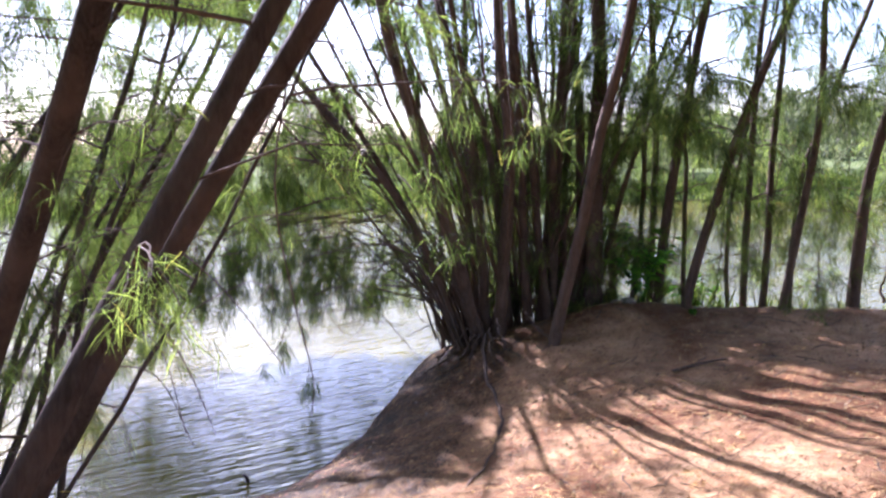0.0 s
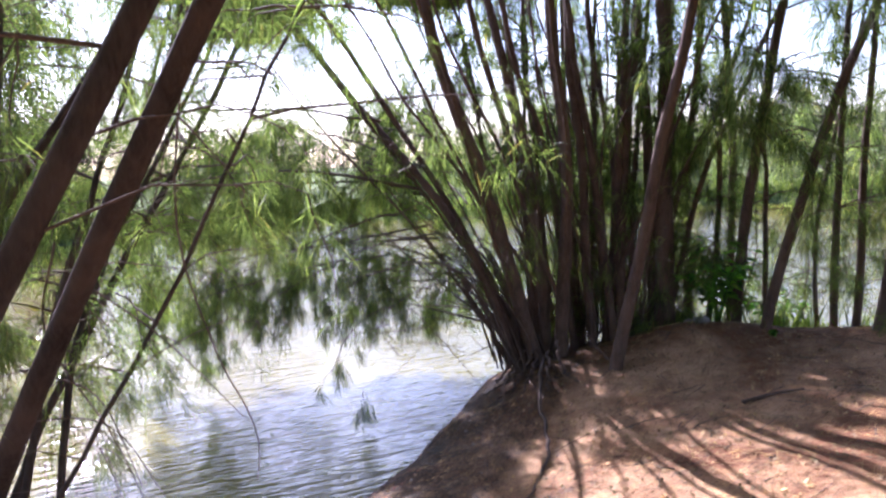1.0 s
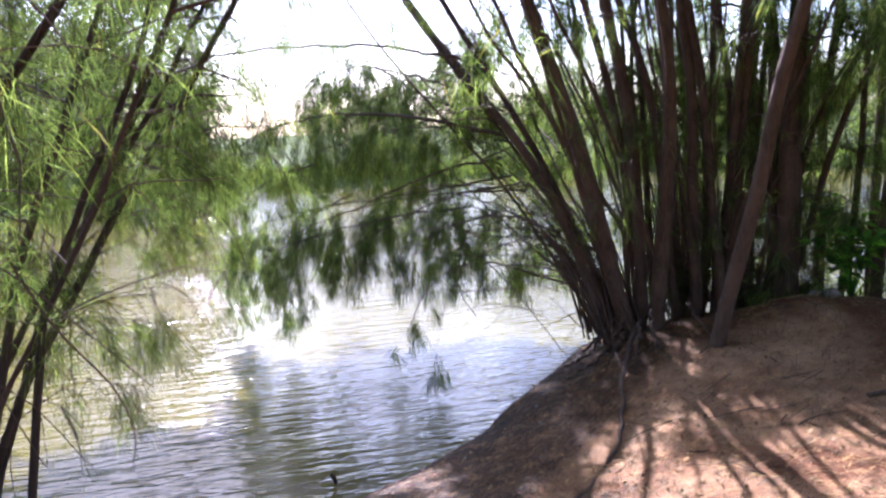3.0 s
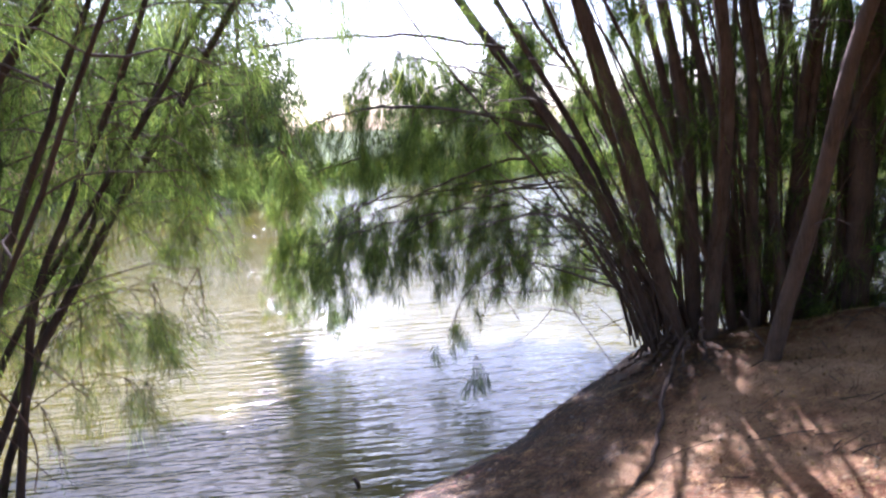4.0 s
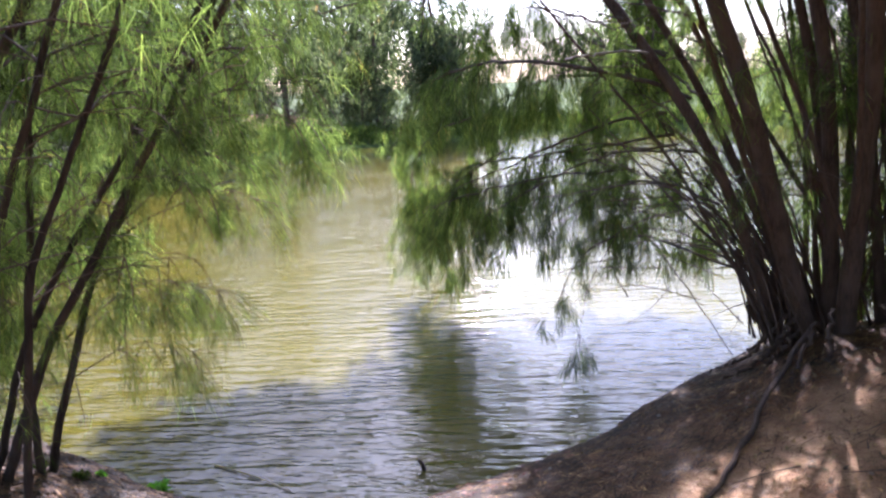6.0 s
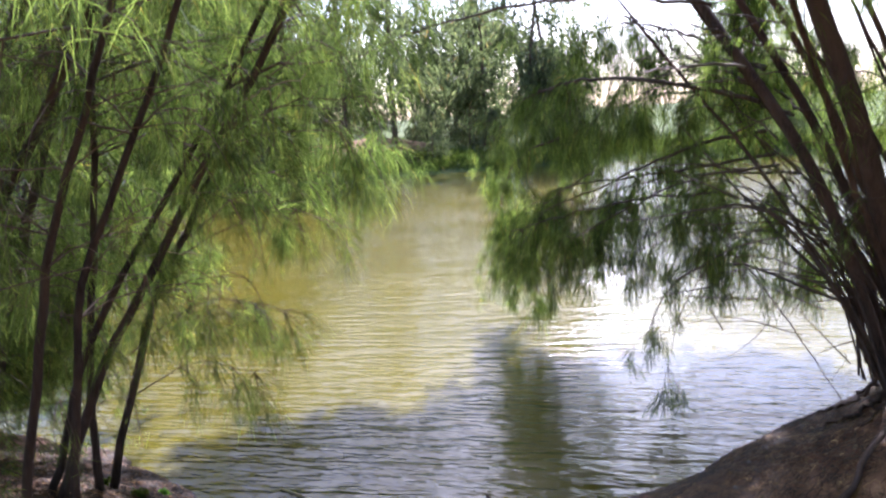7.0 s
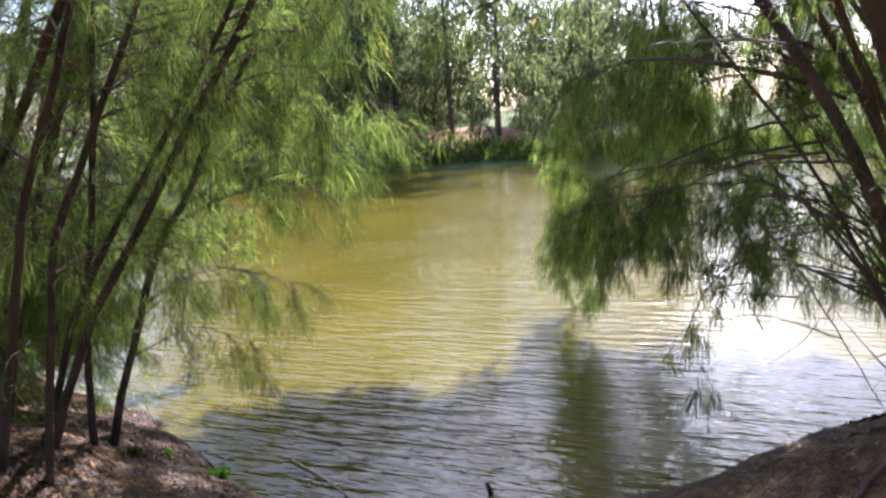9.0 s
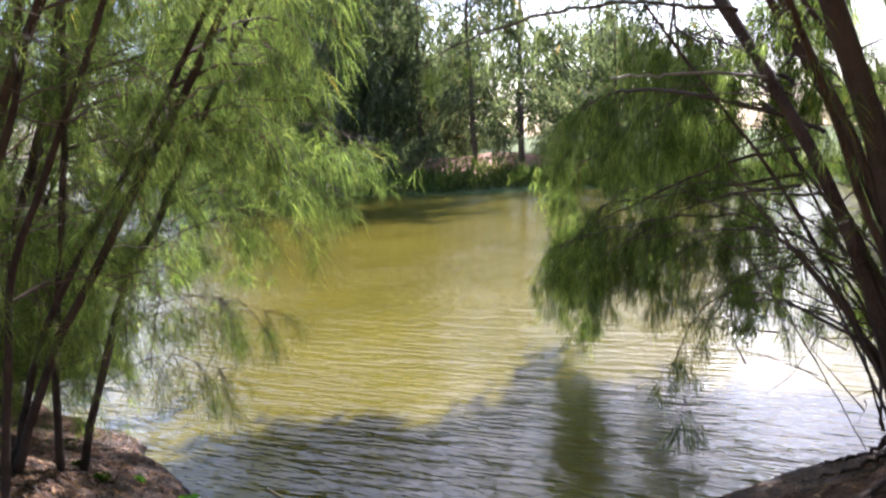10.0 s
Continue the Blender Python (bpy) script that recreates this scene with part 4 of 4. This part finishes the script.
spots += [(x, y, r.uniform(0.25, 0.42)) for x, y in along(FAR_SHORE, 50, 112, 2.2, (1.0, 2.5), r)]
spots += [(x, y, r.uniform(0.55, 0.85)) for x, y in along(FAR_SHORE, 50, 112, 2.2, (2.5, 6), r)]
spots += [(x, y, r.uniform(1.1, 1.5)) for x, y in along(FAR_SHORE, 54, 112, 4.5, (14, 24), r)]
spots += [(x, y, r.uniform(0.55, 0.8)) for x, y in along(FAR_SHORE, -30, 54, 3.2, (9, 18), r)]
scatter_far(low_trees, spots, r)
rng = np.random.default_rng(99)

# ---- unseen grove added behind and beside the path to block sky light ----
spots = [(9.5, 9.5), (8.8, 5.5), (9.2, 2.0), (7.5, -1.5), (4.6, -3.2), (1.2, -2.6), (-1.5, -0.5), (11.5, 7.2), (12, 3.5), (10, -1), (7, -5), (2.5, -6), (-3, -4), (8.2, 8.2)]
grove = [far_tree(8.5, 3.0, 71 + i, "unseen casuarina added around the sandy path to block sky light", NEEDLE, 0.3, 0.1) for i in range(2)]
crown = [far_tree(8.5, 3.4, 81 + i, "tall unseen casuarina with a high dense crown added as shade", NEEDLE, 0.52, 0.13) for i in range(2)]
for g in grove + crown:
    tagged(g, group="casuarinas of the grove")
scatter_far(grove, [(x, y, r.uniform(0.9, 1.15)) for x, y in spots], r)
scatter_far(crown, [(7.4, 7.3, 1.0), (6.9, 4.9, 1.0), (7.0, 1.6, 1.0), (5.6, -1.0, 1.0), (3.0, -0.9, 1.0), (0.6, -0.6, 1.0), (9.0, 5.8, 1.05), (9.0, 8.6, 1.0)], r)
for o in grove + crown:
    o.name = "casuarina_tree"
rng = np.random.default_rng(99)


# ---- roots, stones, litter and small growth ----
def root(ctrl, radius, label):
    at = (ctrl[0][0], ctrl[0][1], ground_at(ctrl[0][0], ctrl[0][1]))
    pts = [(x, y, ground_at(x, y) + dz) for x, y, dz in ctrl]
    g = Geo()
    pts = curve_points(pts, 30)
    pts[2:] += rng.normal(size=(28, 3)) * np.array([0.012, 0.012, 0.005])
    tube(g, pts, radius, radius * 0.45, 7, 0.12)
    ob = new("root", local(g, at).mesh("root", BARK))
    ob.location = at
    return tagged(ob, label, "root", "roots of the clump")


ROOTS = [[(2.36, 8.9, 0.10), (2.42, 8.57, 0.02), (2.6, 8.0, 0.015), (2.83, 7.46, 0.015), (2.94, 7.0, 0.012), (3.0, 6.5, 0.005), (2.96, 6.0, -0.008)], [(2.25, 8.95, 0.2), (2.2, 8.65, 0.03), (2.05, 8.35, 0.0)],
         [(2.45, 9.0, 0.2), (2.6, 8.7, 0.02), (2.85, 8.45, -0.01)], [(2.15, 9.0, 0.2), (2.0, 8.8, 0.03), (1.8, 8.6, 0.0)], [(2.05, 9.15, 0.2), (1.85, 9.05, 0.03), (1.6, 9.0, -0.02)],
         [(2.4, 8.9, 0.15), (2.5, 8.55, 0.03), (2.6, 8.3, 0.0)], [(2.3, 8.9, 0.12), (2.3, 8.6, 0.02), (2.33, 8.35, -0.01)], [(2.7, 9.1, 0.2), (2.95, 8.9, 0.02), (3.2, 8.75, -0.01)]]
for i, c in enumerate(ROOTS):
    root(c, 0.019 - 0.001 * i, "gnarled brown root spreading from the clump over the bank")


def whips():
    """Thin shoots that fan out from the foot of the clump."""
    at = (2.1, 9.1, ground_at(2.1, 9.1))
    ob = thing("shoot_cluster", at, "fan of thin dead shoots at the foot of the clump", "shoots")
    for i in range(64):
        g = Geo()
        a = rng.uniform(2.3, 3.9)
        ln = rng.uniform(0.9, 2.4)
        b = np.array([2.1 + rng.normal() * 0.14, 9.15 + rng.normal() * 0.14, 0.4])
        e = np.array([math.cos(a), math.sin(a), 0]) * ln * rng.uniform(0.35, 0.7)
        tube(g, curve_points([b, b + e * 0.4 + np.array([0, 0, ln * 0.45]), b + e + np.array([0, 0, ln * rng.uniform(0.35, 0.9)])], 14), rng.uniform(0.006, 0.016), 0.003, 5)
        part("shoot", local(g, at), BARK if i % 3 else TWIG, ob)
    for i in range(40):
        g = Geo()
        b = np.array([rng.uniform(2.1, 3.3), 0, 0.45])
        b[1] = 9.65 + (b[0] - 2.2) * 0.7 + rng.normal() * 0.18
        hgt = rng.uniform(0.5, 1.6) if i % 4 else rng.uniform(1.6, 2.6)
        top = b + np.array([rng.normal() * 0.22 * hgt, rng.normal() * 0.14 * hgt, hgt])
        tube(g, curve_points([b, (b + top) / 2 + rng.normal(size=3) * 0.04, top], 12), rng.uniform(0.010, 0.026), 0.006, 6)
        part("shoot", local(g, at), BARK, ob)
    g = Geo()
    n = 1000
    p = np.column_stack([rng.uniform(2.1, 3.4, n), np.zeros(n), 0.42 + rng.gamma(2.0, 0.32, n)])
    p[:, 1] = 9.85 + (p[:, 0] - 2.2) * 0.6 + rng.normal(size=n) * 0.2
    tufts(g, p, rng.normal(size=(n, 3)) + np.array([0, 0, 0.3]), 6, 0.24, 0.006, 0.6, 0.3, 0.05)
    part("dead_brush", local(g, at), BARK, ob, "dry brown brush caught between the stems", "stuff", False)


whips()


def litter(count, lo, hi, name, label, length, width, mat):
    """Fallen needles lying on the ground."""
    x, y = rng.uniform(lo[0], hi[0], count), rng.uniform(lo[1], hi[1], count)
    z = ground_height(x, y)
    ok = z > WATER_Z + 0.05
    x, y, z = x[ok], y[ok], z[ok]
    a = rng.uniform(0, 6.283, len(x))
    ln = length * rng.uniform(0.5, 1.3, len(x))
    p0 = np.stack([x, y, z + 0.004], 1)
    x1, y1 = x + np.cos(a) * ln, y + np.sin(a) * ln
    p2 = np.stack([x1, y1, ground_height(x1, y1) + rng.uniform(0.002, 0.02, len(x))], 1)
    side = np.stack([-np.sin(a), np.cos(a), np.zeros(len(x))], 1) * width / 2
    mid = (p0 + p2) / 2 + np.array([0, 0, 0.006])
    g = Geo()
    v = np.stack([p0 - side, p0 + side, mid + side, mid - side, p2], 1).reshape(-1, 3)
    o = np.arange(len(x))[:, None] * 5
    g.add(v, o + np.array([[0, 1, 2, 3]]))
    g.loops.append((o + np.array([[3, 2, 4]])).ravel())
    g.sizes.append(np.full(len(x), 3))
    ob = new(name, g.mesh(name, mat, False))
    return tagged(ob, label, "litter", kind="stuff")


litter(62000, (0.2, 3.8), (7.0, 11.2), "fallen_needles", "dry reddish fallen needles strewn over the sandy bank", 0.11, 0.0022, LITTER)
litter(5000, (0.2, 3.8), (7.0, 11.2), "fallen_leaves", "small dry brown leaf scraps scattered on the bank", 0.035, 0.016, LITTER)
litter(14000, (0.2, 3.8), (7.0, 11.2), "rotting_needles", "dark rotting needles matted over the bank", 0.09, 0.0035, DARK_LITTER)
# dark needles packed on the slope to deepen its shade
litter(12000, (1.1, 6.0), (2.7, 9.4), "slope_shade_litter", "dark matted needles laid as shade on the slope of the bank", 0.09, 0.005, DARK_LITTER)
litter(420, (0.1, 5.3), (1.9, 7.4), "leaf_scraps", "reddish and pale leaf scraps washed up at the waterline", 0.05, 0.022, SCRAP)
# most of this dark litter stands in for shade on the near bank
litter(24000, (-1.2, 3.4), (1.5, 5.5), "leaf_litter", "dark brown leaf litter, thickened as shade under the saplings", 0.045, 0.014, DARK_LITTER)
litter(1500, (-1.2, 3.4), (1.5, 5.5), "leaf_litter", "pale dry leaf scraps under the saplings", 0.04, 0.012, LITTER)


def fallen_twigs(count):
    """Bits of twig lying about on the bank."""
    g = Geo()
    for i in range(count):
        x, y = (rng.uniform(1.0, 6.6), rng.uniform(4.2, 10.4)) if i % 4 else (rng.uniform(-0.6, 1.4), rng.uniform(3.6, 5.2))
        if ground_at(x, y) < WATER_Z + 0.08:
            continue
        a, ln = rng.uniform(0, 6.283), rng.uniform(0.08, 0.4)
        pts = []
        for u in (0, 0.35, 0.7, 1):
            px, py = x + math.cos(a) * ln * u + rng.normal() * 0.008, y + math.sin(a) * ln * u + rng.normal() * 0.008
            pts.append((px, py, ground_at(px, py) + 0.006))
        tube(g, curve_points(pts, 7), rng.uniform(0.002, 0.006), 0.0015, 4)
    ob = new("fallen_twigs", g.mesh("fallen_twigs", TWIG))
    return tagged(ob, "broken grey twigs scattered over the sandy bank", "twigs", kind="stuff")


fallen_twigs(440)


def pebble(x, y, size, name="stone", label="small pale stone lying on the sandy bank", mat=STONE):
    at = (x, y, ground_at(x, y))
    bm = bmesh.new()
    bmesh.ops.create_icosphere(bm, subdivisions=2, radius=1)
    for v in bm.verts:
        k = 1 + 0.22 * noise.noise(v.co * 1.7 + Vector((x * 9, y * 7, 0)))
        v.co = Vector((v.co.x * size * k, v.co.y * size * 0.75 * k, v.co.z * size * 0.55 * k + size * 0.3))
    me = bpy.data.meshes.new(name)
    bm.to_mesh(me)
    bm.free()
    for p in me.polygons:
        p.use_smooth = True
    me.materials.append(mat)
    ob = new(name, me)
    ob.location = at
    return tagged(ob, label, "stone")


pebble(3.62, 9.72, 0.08, label="pale grey rock at the foot of the shaded trunks")
pebble(3.5, 9.85, 0.07, label="small grey rock beside a larger one")
for x, y, q in ((2.2, 7.58, 0.018), (2.0, 7.9, 0.014), (1.9, 7.1, 0.016), (2.5, 7.0, 0.012), (1.95, 8.1, 0.012), (3.4, 7.6, 0.012), (1.7, 6.6, 0.015), (0.95, 5.35, 0.02), (1.3, 5.7, 0.016)):
    pebble(x, y, q)


def stick(name, ctrl, radius, mat, label):
    at = ctrl[0]
    g = Geo()
    tube(g, curve_points(ctrl, 14), radius, radius * 0.5, 7, 0.06)
    ob = new(name, local(g, at).mesh(name, mat))
    ob.location = at
    return tagged(ob, label, "stick")


gz = ground_at
stick("stick", [(4.1, 8.0, gz(4.1, 8.0) + 0.01), (4.3, 8.08, gz(4.3, 8.08) + 0.03), (4.5, 8.12, gz(4.5, 8.12) + 0.06)], 0.017, BARK, "short dark broken stick lying on the sand")
stick("floating_reed", [(-0.04, 5.87, WATER_Z + 0.008), (0.30, 6.0, WATER_Z + 0.012), (0.63, 6.1, WATER_Z + 0.006)], 0.007, REED, "yellow reed floating on the water by the bank")
stick("snag", [(0.97, 6.89, -0.5), (0.95, 6.88, WATER_Z), (0.92, 6.87, WATER_Z + 0.06)], 0.022, BARK, "dark snag poking out of the water")
stick("stick", [(1.2, 5.6, gz(1.2, 5.6) + 0.012), (1.45, 5.5, gz(1.45, 5.5) + 0.02), (1.6, 5.3, gz(1.6, 5.3) + 0.015)], 0.009, TWIG, "thin grey twig on the bank")


def plant(x, y, height, count, leaf, label, mat=BROAD, name="broadleaf_plant"):
    """A low plant of stalks and broad leaves."""
    at = (x, y, ground_at(x, y))
    ob = thing(name, at, label, "plant")
    g, lf = Geo(), Geo()
    for i in range(count):
        a = rng.uniform(0, 6.283)
        h = height * rng.uniform(0.5, 1.1)
        e = np.array([math.cos(a), math.sin(a), 0]) * h * rng.uniform(0.2, 0.7)
        p = curve_points([(0, 0, -0.03), e * 0.4 + np.array([0, 0, h * 0.6]), e + np.array([0, 0, h])], 8)
        tube(g, p, 0.006, 0.002, 5)
        for j in range(3, 8):
            b = p[j]
            for k in range(2):
                d = unit(rng.normal(size=3) * np.array([1, 1, 0.35]) + e * 1.5)
                s2 = unit(np.cross(d, [0, 0, 1])) * leaf * 0.28
                lf.add(np.array([b, b + d * leaf * 0.45 + s2 + [0, 0, 0.01], b + d * leaf - [0, 0, leaf * 0.3], b + d * leaf * 0.45 - s2 + [0, 0, 0.01]]), np.array([[0, 1, 2], [0, 2, 3]]))
    part("stalk", g, BROAD, ob, kind="stuff")
    part("leafage", lf, mat, ob, kind="stuff", smooth=False)
    return ob


plant(3.75, 9.85, 0.7, 14, 0.13, "bright green broad-leaved shrub growing among the trunks")
plant(4.2, 10.55, 0.5, 9, 0.1, "small green broad-leaved shrub among the trunks")
plant(0.43, 5.38, 0.06, 4, 0.065, "small bright green seedling at the waterline")
plant(0.25, 5.12, 0.05, 3, 0.035, "tiny green weed on the muddy bank")
for x, y in ((0.62, 4.95), (0.3, 4.8)):
    plant(x, y, 0.07, 5, 0.03, "small green weed on the muddy bank", GRASS)
plant(4.25, 9.4, 0.06, 4, 0.04, "tiny green weed on the sand")


def grass_patch(line, back, count, height, label):
    """Blades of grass along a shore."""
    g = Geo()
    seg = rng.integers(0, len(line) - 1, count)
    u = rng.random(count)[:, None]
    p = line[seg] * (1 - u) + line[seg + 1] * u + rng.normal(size=(count, 2)) * back
    z = ground_height(p[:, 0], p[:, 1])
    ok = z > WATER_Z + 0.02
    at = np.column_stack([p, z - 0.02])[ok]
    needles(g, at, rng.normal(size=(len(at), 3)) * np.array([0.3, 0.3, 0]) + np.array([0, 0, 1]), height * rng.uniform(0.4, 1.2, len(at)), height * 0.045, 0.2)
    ob = new("grass", g.mesh("grass", GRASS, False))
    return tagged(ob, label, "grass", kind="stuff")


grass_patch(np.array([(3.4, 11.0), (4.4, 11.0), (6.0, 11.1), (8.5, 11.6), (11, 13.4), (14, 16.5)]), 0.35, 6000, 0.4, "rank green grass along the back edge of the bank")
far_line = FAR_SHORE[2:11] + np.array([-0.6, 0.6])
grass_patch(far_line, 1.0, 26000, 0.7, "tall yellow-green grass along the far shore")
